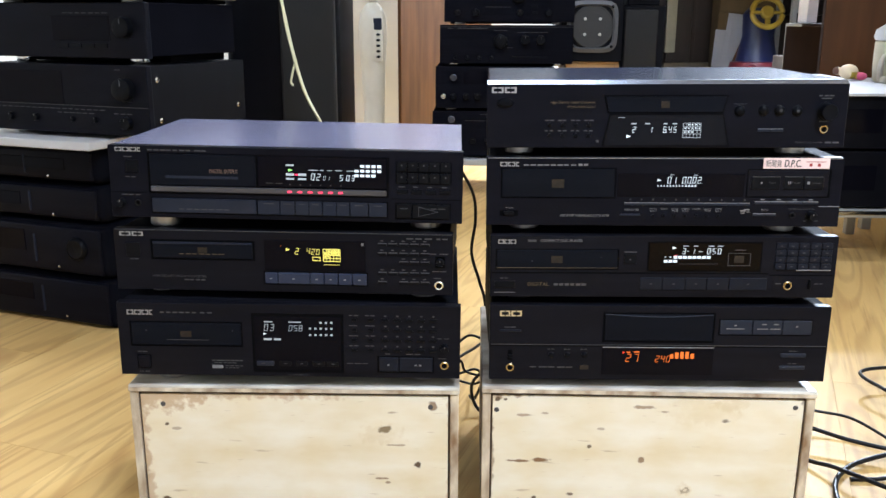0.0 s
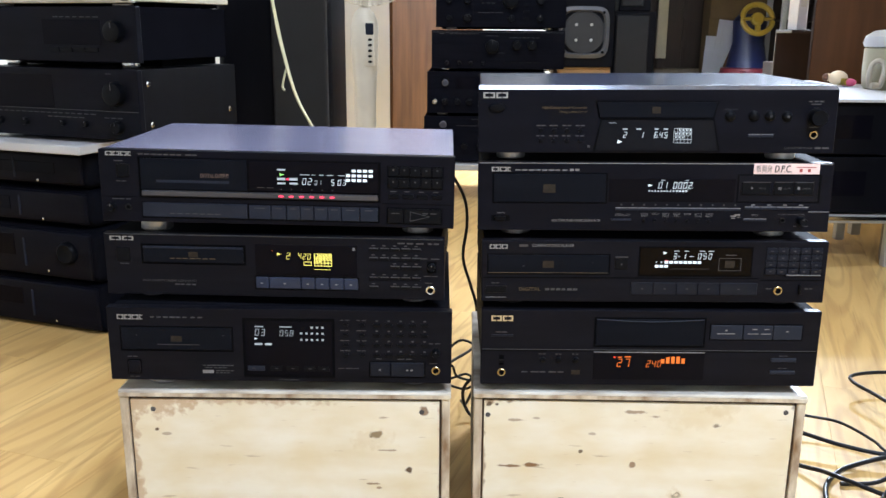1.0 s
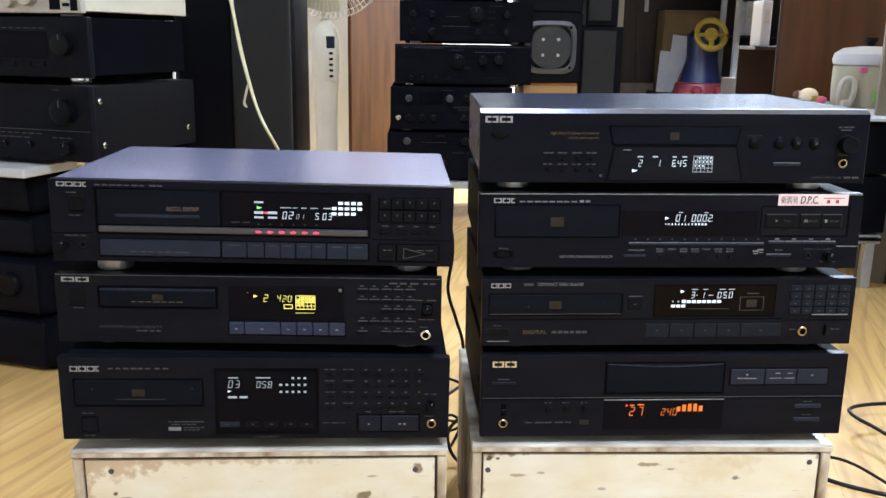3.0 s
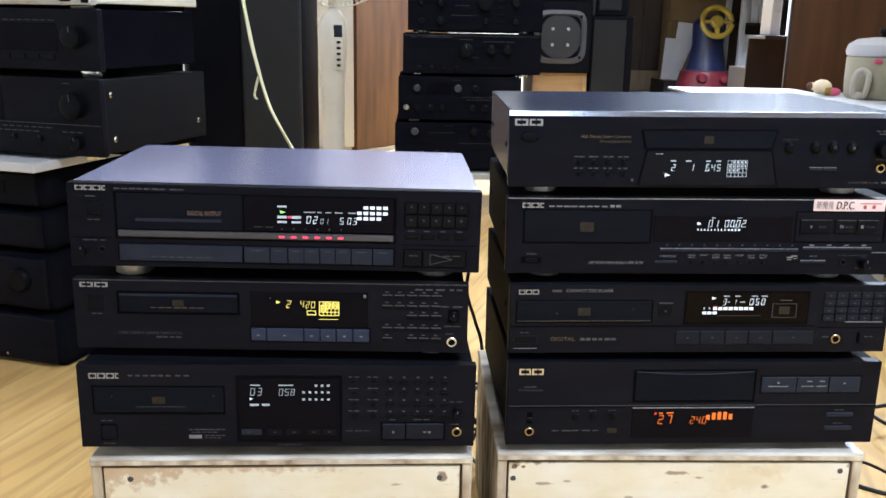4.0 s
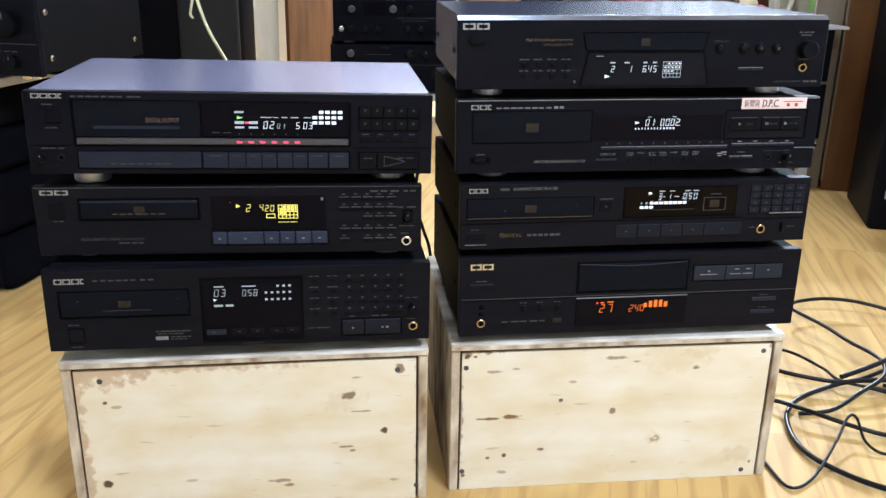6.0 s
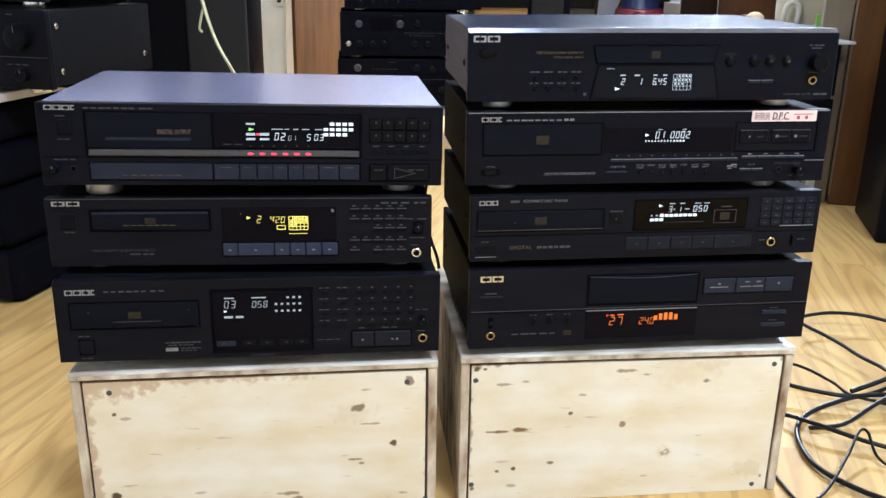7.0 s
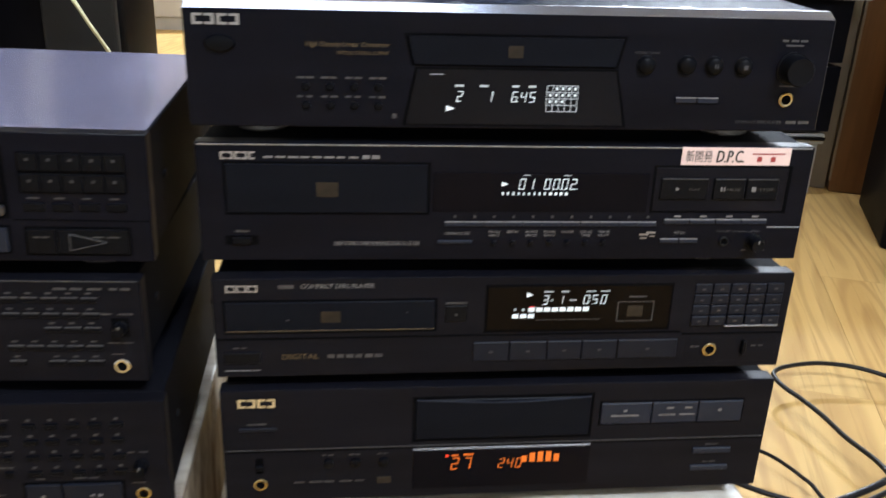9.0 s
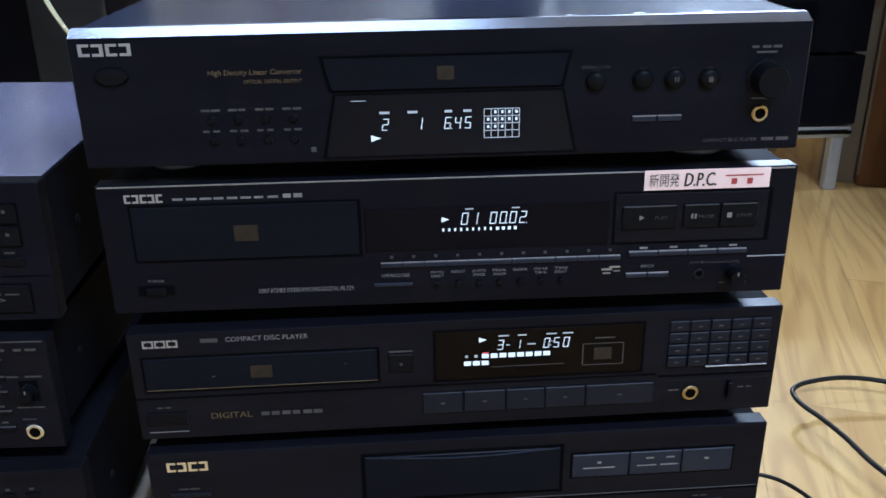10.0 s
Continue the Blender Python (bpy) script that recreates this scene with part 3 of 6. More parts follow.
floor = thing("floor", pose(0, 0, 0), "honey-coloured wood laminate floor laid in long planks", "floor", kind="structure")

# ---- plywood boxes under the players ----
BOX_W, BOX_D = 0.436, 0.335


def plywood_box(m, height, mat, width, label):
    e = thing("plywood_box", m, label, "wooden box", "plywood boxes")
    t, tt = 0.012, 0.0095
    part("top_board", box(0, width, 0, BOX_D, height - tt, height, 0.0022, 2), M_PLY_TOP, e, "stained top board with worn rounded edges")
    part("top_edge", box(0.001, width - 0.001, -0.0015, -0.0002, height - tt + 0.001, height - 0.0035), M_PLY_EDGE, e)
    for nm, a, b in (("side_board", 0.001, t), ("side_board", width - t, width - 0.001)):
        part(nm, box(a, b, 0.001, BOX_D - 0.001, 0.0, height - tt - 0.0006, 0.0012), M_PLY_EDGE, e)
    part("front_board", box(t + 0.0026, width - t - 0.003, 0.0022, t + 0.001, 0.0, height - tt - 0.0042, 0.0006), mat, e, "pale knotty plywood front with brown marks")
    # dark backing behind the front board, which shows as lines in the joints
    part("inner_frame", box(t + 0.0005, width - t - 0.0005, t * 0.45, t + 0.02, 0.001, height - tt - 0.001), M_PLY_JOINT, e, "dark wood behind the joints")
    part("back_board", box(t + 0.001, width - t - 0.001, BOX_D - t, BOX_D - 0.002, 0.0, height - tt - 0.001), M_PLY_EDGE, e)
    return e


def box_screws(e, spots):
    for x, z in spots:
        part("screw", lathe([(3.4 * MM, -1 * MM), (3.4 * MM, 0.3 * MM), (2.8 * MM, 0.5 * MM), (0.01 * MM, 0.5 * MM)], 14, "y"), M_FRAME, e, place=Matrix.Translation((x * MM, 0.0022, z * MM)))


b = plywood_box(pose(0.035, 1.067, 0, 0, 0, -0.1), 0.212, M_PLY_R, 0.436, "pale plywood box with knots and screws, standing on the floor")
box_screws(b, ((20, 178), (410, 188), (18, 28), (402, 10)))
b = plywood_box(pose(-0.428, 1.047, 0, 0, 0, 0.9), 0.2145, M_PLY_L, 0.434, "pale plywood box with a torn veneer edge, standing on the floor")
box_screws(b, ((44, 187), (396, 186), (420, 20)))

# ---- the players on the boxes; width, height, depth in metres ----
RIGHT, LEFT = "players stacked on the right box", "players stacked on the left box"


def player_teac():
    w, h = 434, 102
    e = player_base("cd_player", "black player with orange display, standing on the plywood box", (0.044, 1.065, 0.223, 0.75, 0.18, 0.434, 0.102, 0.30), M_COVER, M_PANEL2, RIGHT)
    feet(e, ((38, 50), (385, 50), (38, 260), (385, 260)), (11.2, 12.2, 11.2, 12.2), 21)
    slab(e, "panel_groove", 0.5, 46.4, 433.5, 48, M_GAP, 0.25, 0.5, 0.1)
    slab(e, "trim_line", 2, 48.3, 432, 49, M_PRINT_DIM, 0.3, 0.5, 0.1)
    brand(e, 13, 87, 42, 94.5, 4, M_LOGO_GOLD)
    slab(e, "power_button", 13, 66, 41, 69, M_KEY, 1.2)
    words_bar(e, 19, 71.5, 34, 73, M_PRINT_DIM, 2, 2)
    slab(e, "tray_gap", 145, 52.5, 288, 93, M_GAP, 0.3, 0.5, 0.1)
    slab(e, "tray_front", 147.5, 55, 285.5, 90.5, M_TRAY, 1.3, 1, 0.7, "dark disc tray front with a curved upper edge")
    bm = tube([(148 * MM, -1.2 * MM, 90.6 * MM), (190 * MM, -1.9 * MM, 88.4 * MM), (216 * MM, -2.1 * MM, 87.8 * MM), (245 * MM, -1.9 * MM, 88.4 * MM), (285 * MM, -1.2 * MM, 90.6 * MM)], 0.7 * MM, 6)
    part("tray_lip", bm, M_BUTTON, e)
    words_bar(e, 190, 76, 245, 77.5, M_PRINT_DIM, 5, 3)
    words_bar(e, 205, 71, 232, 73, M_PRINT_GOLD, 2, 4)
    win = slab(e, "display_window", 146, 8, 289, 45, M_WINDOW, 0.8, 1, 0.5)
    slab(e, "window_trim", 146, 45.3, 289, 46.2, M_LINE, 1.0, 0.5, 0.1)
    digits(e, "27", 176, 26, 11, 10, M_ORANGE_GLOW, 1.2)
    arrow(e, 172, 37.5, 3, 3, glow("red_mark", (1, 0.05, 0.02), 0.9), 1.2)
    joined(e, "display_bar", [(186, 39, 194, 40.5), (177, 38.5, 182, 40)], M_ORANGE_GLOW, 1.2)
    digits(e, "240", 214, 26, 9, 7, M_ORANGE_GLOW, 1.2)
    joined(e, "level_bar", [(233 + 6.6 * i, 31, 237.4 + 6.6 * i, 31 + (6, 8.5, 9.5, 9.5, 7)[i]) for i in range(5)], M_ORANGE_GLOW, 1.2)
    slab(e, "button_strip", 293, 63, 412, 85, M_GAP, 0.3, 0.5, 0.1)
    for a, b in ((294.5, 335), (336, 373), (374, 410.5)):
        slab(e, "button", a, 64.5, b, 83.5, M_BUTTON, 1.6)
    for a, b in ((302, 325), (341, 355), (358, 371)):
        joined(e, "button_mark", [(a, 72, b, 73.2)], M_PRINT, 2.2)
    joined(e, "button_mark", [(312, 76, 315, 78), (347, 78, 353, 79.5), (362, 78, 368, 79.5), (390, 75, 393, 77)], M_PRINT, 2.2)
    for v in (34, 17):
        slab(e, "button", 375, v, 407, v + 5, M_BUTTON, 1.6)
        words_bar(e, 385, v + 7.5, 397, v + 8.6, M_PRINT_DIM, 2, v)
    jack(e, 27, 17, 5.5)
    slab(e, "headphone_level", 24, 27, 30, 41, M_GAP, 0.3, 0.5, 0.1)
    slab(e, "level_slider", 24.5, 31, 29.5, 35, M_BUTTON_DK, 3)
    for u in (80, 101, 123):
        turned(e, "button", u, 35, [(3.8, -1), (3.8, 1.6), (3, 2.2), (0.01, 2.2)], M_BUTTON_DK)
        words_bar(e, u - 5, 42, u + 5, 43.2, M_PRINT_DIM, 2, u)
    words_bar(e, 53, 17, 112, 18.6, M_PRINT_DIM, 5, 8)
    slab(e, "disc_mark", 118, 14.5, 129, 20.5, M_MARK, 0.3, 0.2, 0.1)
    return e


def player_victor():
    e = player_base("cd_player", "black player with brown display window, between two other players", (0.043, 1.066, 0.336, 0.72, 0.29, 0.434, 0.080, 0.29), M_COVER, M_PANEL2, RIGHT)
    feet(e, ((40, 45), (390, 45), (40, 250), (390, 250)), (11.2, 11.2, 11.2, 11.2), 19, M_RUBBER)
    brand(e, 10, 69.5, 33, 75, 6, M_LOGO)
    writing(e, "COMPACT DISC PLAYER", 63, 72, 116, 75.5, M_PRINT)
    joined(e, "small_print", [(47, 72, 58, 75)], M_PRINT_DIM)
    slab(e, "tray_gap", 7, 36, 162, 63, M_GAP, 0.3, 0.5, 0.1)
    slab(e, "tray_front", 8.5, 37.5, 160, 61.5, M_TRAY, 1.3, 1, 0.7)
    slab(e, "tray_trim", 8.5, 38.4, 160, 38.9, M_PRINT_GOLD, 1.5, 0.2, 0.1, "thin gold line along the tray")
    slab(e, "disc_mark", 77, 45, 91, 54, M_MARK, 1.5, 0.2, 0.1)
    words_bar(e, 30, 50.5, 41, 52, M_PRINT_DIM, 3, 5)
    joined(e, "small_print", [(139, 52, 140, 53), (52, 47, 54, 48)], M_PRINT_DIM, 1.6)
    slab(e, "eject_button", 168, 44, 184, 57, M_BUTTON_DK, 1.4)
    joined(e, "button_mark", [(168, 59, 184, 60.4), (175, 49, 177, 51)], M_PRINT_DIM, 1.9)
    slab(e, "panel_groove", 0.5, 31, 350, 32.5, M_GAP, 0.25, 0.5, 0.1)
    slab(e, "panel_groove", 352, 29, 433.5, 30.4, M_GAP, 0.25, 0.5, 0.1)
    slab(e, "window_gap", 197.5, 34, 340.5, 73, M_GAP, 0.3, 0.5, 0.1)
    slab(e, "display_window", 199, 35.5, 339, 71.5, M_WINDOW_BROWN, 0.8, 1, 0.4, "glossy brown-tinted display window")
    arrow(e, 228, 63, 5, 4, M_WHITE_GLOW, 1.2)
    digits(e, "3", 240, 57, 7.5, 8, M_WHITE_GLOW, 1.2)
    digits(e, "1", 252, 57.5, 6.5, 8, M_WHITE_GLOW, 1.2)
    digits(e, "0:50", 271, 57, 7.5, 6.6, M_WHITE_GLOW, 1.2)
    joined(e, "display_symbol", [(246, 60, 248.5, 61), (260.5, 60, 266, 61), (241, 67, 248, 68), (254, 67, 260, 68), (273, 67, 280, 68), (284, 67, 291, 68)], M_WHITE_DIM, 1.2)
    cells = [(230 + 5.9 * i, 51.2, 234.7 + 5.9 * i, 54.6) for i in range(8)] + [(218 + 5.9 * i, 46, 222.7 + 5.9 * i, 49.4) for i in range(3)]
    joined(e, "track_block", cells, M_WHITE_GLOW, 1.2)
    joined(e, "display_symbol", [(219, 52, 220.5, 54), (225, 52, 227, 54)], M_WHITE_DIM, 1.2)
    joined(e, "red_mark", [(230.3, 54.8, 234.4, 55.6)], glow("red_display_mark", (1, 0.1, 0.1), 0.6), 1.2)
    joined(e, "window_outline", [(298, 42, 298.7, 58.5), (325.5, 42, 326.2, 58.5), (298, 42, 326, 42.6), (298, 58, 326, 58.6), (306, 62, 320, 63), (236, 44, 286, 44.5)], M_PRINT_DIM, 1.0)
    slab(e, "disc_mark", 306, 46, 318, 55, M_MARK, 1.0, 0.2, 0.1)
    for i in range(5):
        for j in range(4):
            slab(e, "key", 357 + 14.2 * i, 37.5 + 8.9 * j, 370 + 14.2 * i, 45.3 + 8.9 * j, M_KEY, 1.3 if j else 2.0)
            joined(e, "button_mark", [(361.5 + 14.2 * i, 41 + 8.9 * j, 364.5 + 14.2 * i, 42.2 + 8.9 * j)], M_PRINT_DIM, 2.6)
    slab(e, "key_lip", 384, 36.2, 427, 37.2, M_LINE, 2.0, 0.5, 0.2)
    jack(e, 375.5, 16, 5.8)
    slab(e, "jack_recess", 356, 5, 430, 26, M_PANEL2, 0.15, 0.5, 0.1)
    slab(e, "level_lever", 401, 12, 404, 24, M_BUTTON_DK, 4)
    words_bar(e, 360, 18, 368, 19.2, M_PRINT_DIM, 2, 6)
    words_bar(e, 409, 18, 421, 19.2, M_PRINT_DIM, 2, 7)
    for a, b in ((190, 217), (218, 246), (247, 273), (274, 301), (302, 349)):
        slab(e, "button", a, 10, b, 26, M_KEY, 1.4)
        joined(e, "button_mark", [((a + b) / 2 - 1.5, 17.5, (a + b) / 2 + 1.5, 19)], M_PRINT_DIM, 2.0)
    slab(e, "power_button", 6, 12, 32, 21, M_BUTTON_DK, 1.6)
    words_bar(e, 13, 24, 24, 25.2, M_PRINT_DIM, 2, 9)
    writing(e, "DIGITAL", 48, 14.5, 75, 19, M_PRINT_GOLD)
    words_bar(e, 81, 15, 123, 18, M_PRINT_DIM, 6, 10)
    slab(e, "lower_line", 6, 5.4, 32, 6, M_LINE, 0.4, 0.2, 0.1)
    return e


def player_denon():
    e = player_base("cd_player", "black player with a pink sticker, between two other players", (0.037, 1.072, 0.428, -0.6, 0.46, 0.434, 0.086, 0.30), M_COVER, M_PANEL, RIGHT)
    feet(e, ((50, 50), (378, 50), (50, 250), (378, 250)), (12.6, 14.2, 12.6, 14.2), 19)
    slab(e, "top_edge", 2, 84.3, 432, 85.3, M_LINE, 0.2, 0.5, 0.1)
    brand(e, 17, 74.5, 41, 80, 5, M_LOGO)
    words_bar(e, 46, 75.5, 112, 77, M_PRINT, 8, 11)
    words_bar(e, 113, 75.3, 126, 78, M_PRINT, 2, 12)
    slab(e, "tray_gap", 18, 34.5, 160, 73, M_GAP, 0.3, 0.5, 0.1)
    slab(e, "tray_front", 19.5, 36, 158, 71.5, M_TRAY, 1.0, 1, 0.6, "wide plain disc tray front")
    slab(e, "disc_mark", 81, 48, 96, 58.5, M_MARK, 1.2, 0.2, 0.1)
    slab(e, "display_window", 162, 37, 316, 66, M_WINDOW, 0.6, 1, 0.4)
    words_bar(e, 175, 58.5, 193, 60.5, M_PRINT_DIM, 3, 13)
    arrow(e, 210, 56, 5, 3.6, M_WHITE_GLOW, 1.0)
    digits(e, "01", 222, 54, 8, 6.2, M_WHITE_GLOW, 1.0)
    digits(e, "00.02.", 240, 54, 8, 6.2, M_WHITE_GLOW, 1.0)
    joined(e, "track_scale", [(210.5 + 3.75 * i, 49.8, 211.7 + 3.75 * i + (0.8 if i > 8 else 0), 52) for i in range(13)], M_WHITE_GLOW, 1.0)
    joined(e, "display_symbol", [(225, 64, 230, 64.8), (254, 64, 259, 64.8)], M_WHITE_DIM, 1.0)
    for i in range(11):
        slab(e, "number_key", 171 + 14.0 * i, 26.4, 184.6 + 14.0 * i, 29, M_BUTTON, 1.4, 2, 0.3)
        slab(e, "key_lip", 171 + 14.0 * i, 29.2, 184.6 + 14.0 * i, 29.8, M_LINE, 1.0, 0.5, 0.1)
        joined(e, "button_mark", [(177 + 14.0 * i, 32.5, 179 + 14.0 * i, 34.5)], M_PRINT_DIM, 0.8)
    slab(e, "open_button", 166, 13, 191, 15.5, M_BUTTON, 1.5)
    writing(e, "OPEN/CLOSE", 171, 19.5, 189, 21.8, M_PRINT)
    writing(e, "20BIT·8TIMES OVERSAMPLING DIGITAL FILTER", 92, 11.5, 153, 14.5, M_PRINT, 0.4, 0.25)
    slab(e, "power_recess", 17, 12, 40, 19, M_GAP, 0.2, 0.5, 0.1)
    slab(e, "power_rocker", 22, 13, 35, 18, M_BUTTON_DK, 2.5)
    writing(e, "POWER", 24, 21.5, 34, 23.2, M_PRINT)
    for i, s in enumerate(("PROG/", "REPEAT", "AUTO", "PEAK", "FADER", "SIDE A/B", "TIME")):
        u = 207 + 13.3 * i
        turned(e, "button", u, 13.5, [(1.9, -1), (1.9, 1.8), (1.4, 2.3), (0.01, 2.3)], M_BUTTON_DK, seg=12)
        writing(e, s, u - 4.4, 21, u + 4.4, 22.8, M_PRINT)
        if s in ("PROG/", "AUTO", "PEAK", "SIDE A/B", "TIME"):
            writing(e, {"PROG/": "DIRECT", "AUTO": "SPACE", "PEAK": "SEARCH", "SIDE A/B": "TIME", "TIME": "EDIT"}[s], u - 4, 18.3, u + 4, 20.1, M_PRINT)
    joined(e, "chipped_paint", [(313, 19, 320, 20.4), (318, 20.6, 325, 22), (314, 16.5, 319, 17.6), (321, 18, 325, 18.8)], M_LINE)
    slab(e, "button_well", 318.5, 36.5, 420, 72, M_GAP, 0.2, 0.5, 0.1)
    slab(e, "button_plate", 320, 38, 417, 70.5, M_PANEL2, 0.5, 0.5, 0.3)
    for a, b, s in ((324, 359, "PLAY"), (363, 386.5, "PAUSE"), (387, 411, "STOP")):
        slab(e, "button", a, 47, b, 63, M_BUTTON_DK, 2.0, 2, 0.7)
        slab(e, "button_lip", a + 1, 62.2, b - 1, 62.8, M_PRINT_DIM, 2.2, 0.5, 0.1)
        writing(e, s, b - 14, 54, b - 6 + (2 if s != "PLAY" else 0), 56, M_PRINT_DIM, 2.4)
    arrow(e, 335, 53.5, 3, 3.5, M_PRINT, 2.5)
    joined(e, "button_mark", [(368, 53.6, 369.2, 57), (370.2, 53.6, 371.4, 57), (391, 53.6, 394, 57)], M_PRINT, 2.5)
    for i in range(4):
        slab(e, "skip_button", 330 + 19.4 * i, 28.5, 348.6 + 19.4 * i, 31, M_BUTTON, 1.6, 2, 0.3)
        slab(e, "key_lip", 330 + 19.4 * i, 31.2, 348.6 + 19.4 * i, 31.9, M_LINE, 1.2, 0.5, 0.1)
        joined(e, "button_mark", [(337 + 19.4 * i, 33.4, 342 + 19.4 * i, 34.8)], M_PRINT, 1.0)
    slab(e, "lower_step", 408, 25.2, 433.5, 26, M_LINE, 0.8, 0.5, 0.2)
    for u in (329, 343.5):
        slab(e, "pitch_button", u, 13.5, u + 13.5, 16, M_BUTTON, 1.4, 2, 0.3)
        slab(e, "key_lip", u, 16.1, u + 13.5, 16.7, M_LINE, 1.0, 0.5, 0.1)
    writing(e, "PITCH", 339, 20, 347, 22, M_PRINT)
    jack(e, 377, 14.5, 3.6, M_RUBBER)
    writing(e, "PHONES", 371, 21.5, 381, 23.2, M_PRINT_DIM)
    writing(e, "LEVEL", 395, 21.5, 404, 23.2, M_PRINT_DIM)
    joined(e, "small_print", [(382, 22, 394, 22.4), (391, 7, 395, 8), (404, 7, 409, 8)], M_PRINT_DIM)
    knob(e, 399.5, 14.5, 5.2, 11)
    st = slab(e, "sticker", 337, 72.5, 416.5, 85.5, M_PAPER_PINK, 0.35, 0.2, 0.05, "pink paper sticker with black printing")
    writing(e, "新開発", 340, 74.6, 359, 83.4, M_INK, 0.6)
    for k in (0, 0.5):
        writing(e, "D.P.C.", 362 + k, 74.6, 382 + k, 83.4, M_INK, 0.6 + 0.2 * k, 0.15)
    joined(e, "small_print", [(388, 80.5, 412, 81.4), (392, 75.2, 395.6, 79), (402, 75.2, 405.6, 79)], M_INK_RED, 0.6)
    return e


def player_sony_top():
    e = player_base("cd_player", "slim black player with round buttons, on top of the stack", (0.036, 1.069, 0.526, -0.76, 0.53, 0.429, 0.076, 0.30), M_COVER_SLATE, M_PANEL, RIGHT, (9.0, 4.5), -4.3)
    feet(e, ((42, 50), (382, 50), (42, 250), (382, 250)), (12.4, 13.0, 12.4, 13.0), 18, M_FOOT)
    brand(e, 6, 66, 37, 73, 4, M_LOGO)
    turned(e, "power_button", 22.5, 54.5, [(6.2, -1), (6.2, 1.0), (5.4, 2.2), (4, 2.6), (0.01, 2.7)], M_BUTTON_DK, "oval power button").scale = (1.6, 1, 0.9)
    writing(e, "High Density Linear Converter", 77, 52.4, 131, 56.6, M_PRINT_GOLD, 0.4, 0.15)
    writing(e, "OPTICAL DIGITAL OUTPUT", 97, 48.4, 131, 50.6, M_PRINT_GOLD, 0.4, 0.15)
    for i in range(4):
        for v in (27.5, 15.0):
            u = 76.5 + 15.8 * i
            turned(e, "button", u, v, [(2.6, -1), (2.6, 1.2), (1.9, 1.9), (0.01, 2.0)], M_BUTTON_DK, seg=16)
            words_bar(e, u - 6, v + 5, u + 6, v + 6.4, M_PRINT_DIM, 2, int(u + v))
    slab(e, "remote_sensor", 133, 6.5, 136, 9.5, M_PRINT_DIM, 0.5, 0.2, 0.1)

    def plate(name, pts, mat, out, back=1.0):
        bm = bmesh.new()
        f = [bm.verts.new((u * MM, -out * MM, v * MM)) for u, v in pts]
        r = [bm.verts.new((u * MM, back * MM, v * MM)) for u, v in pts]
        bm.faces.new(f)
        for i in range(len(pts)):
            bm.faces.new((f[i], r[i], r[(i + 1) % len(pts)], f[(i + 1) % len(pts)]))
        bmesh.ops.recalc_face_normals(bm, faces=bm.faces[:])
        return part(name, bm, mat, e)

    plate("tray_gap", [(145.5, 41.8), (283.5, 41.8), (288.5, 63), (140.5, 63)], M_GAP, 0.25)
    plate("tray_front", [(147.5, 43.2), (281.5, 43.2), (286, 61.5), (143, 61.5)], M_TRAY, 1.4)
    plate("display_gap", [(139.5, 2), (293, 2), (284, 41.2), (148, 41.2)], M_GAP, 0.2)
    plate("display_window", [(142, 3), (290.5, 3), (282.5, 39.8), (149.5, 39.8)], M_WINDOW_SHEEN, 0.8)
    slab(e, "disc_mark", 209, 48, 219, 56, M_MARK, 1.6, 0.2, 0.1)
    digits(e, "2", 175.5, 18.5, 7.2, 8, M_WHITE_GLOW, 1.2)
    digits(e, "1", 195.5, 18.5, 7.2, 8, M_WHITE_GLOW, 1.2)
    digits(e, "6.45", 212.5, 18.5, 7.2, 6.0, M_WHITE_GLOW, 1.2)
    arrow(e, 169, 11.8, 6, 4.2, M_WHITE_GLOW, 1.2)
    joined(e, "display_symbol", [(174.5, 28.5, 180.5, 30), (191, 28.5, 197, 30), (213, 28.5, 217.5, 30), (224, 28.5, 229, 30), (158, 36.4, 167, 36.9)], M_WHITE_DIM, 1.2)
    joined(e, "track_grid", grid_marks(236.5, 12.5, 257.5, 30, 5, 4, 0.5), M_WHITE_DIM, 1.2)
    joined(e, "track_number", [(238.2 + 4.2 * (k % 5), 27.2 - 4.4 * (k // 5), 239.6 + 4.2 * (k % 5), 29 - 4.4 * (k // 5)) for k in range(1, 13)], M_WHITE_GLOW, 1.3)
    for u, v in ((302.5, 44.5), (330.5, 45), (349.5, 45), (370, 44.5)):
        turned(e, "button", u, v, [(6.6, -1), (6.6, 0.4), (6.2, 0.6), (5.6, 2.4), (4.2, 3.6), (0.01, 4.2)], M_BUTTON_DK, "round glossy black button")
    writing(e, "OPEN/CLOSE", 294, 52, 311, 53.6, M_PRINT_DIM)
    joined(e, "button_mark", [(348.3, 43.5, 349.2, 46.5), (350, 43.5, 350.9, 46.5), (368.6, 43, 371.4, 46)], M_PRINT_DIM, 4.6)
    for u in (325.5, 340.8):
        slab(e, "skip_button", u, 19.5, u + 14.4, 23, M_BUTTON, 1.4, 2, 0.4)
        slab(e, "key_lip", u, 22.6, u + 14.4, 23.2, M_LINE, 1.6, 0.5, 0.1)
    knob(e, 404.5, 43.5, 10.2, 13, label="round jog dial", mark=False)
    jack(e, 403, 22.5, 5.2)
    words_bar(e, 394, 61.5, 413, 63, M_PRINT_DIM, 3, 21)
    words_bar(e, 397, 58.5, 411, 59.7, M_PRINT_DIM, 1, 22)
    words_bar(e, 397, 31.2, 409, 32.2, M_PRINT_DIM, 1, 23)
    writing(e, "COMPACT DISC PLAYER", 370, 5.5, 403, 7.6, M_PRINT_DIM)
    words_bar(e, 406, 5.5, 424, 7.6, M_PRINT_DIM, 2, 24)
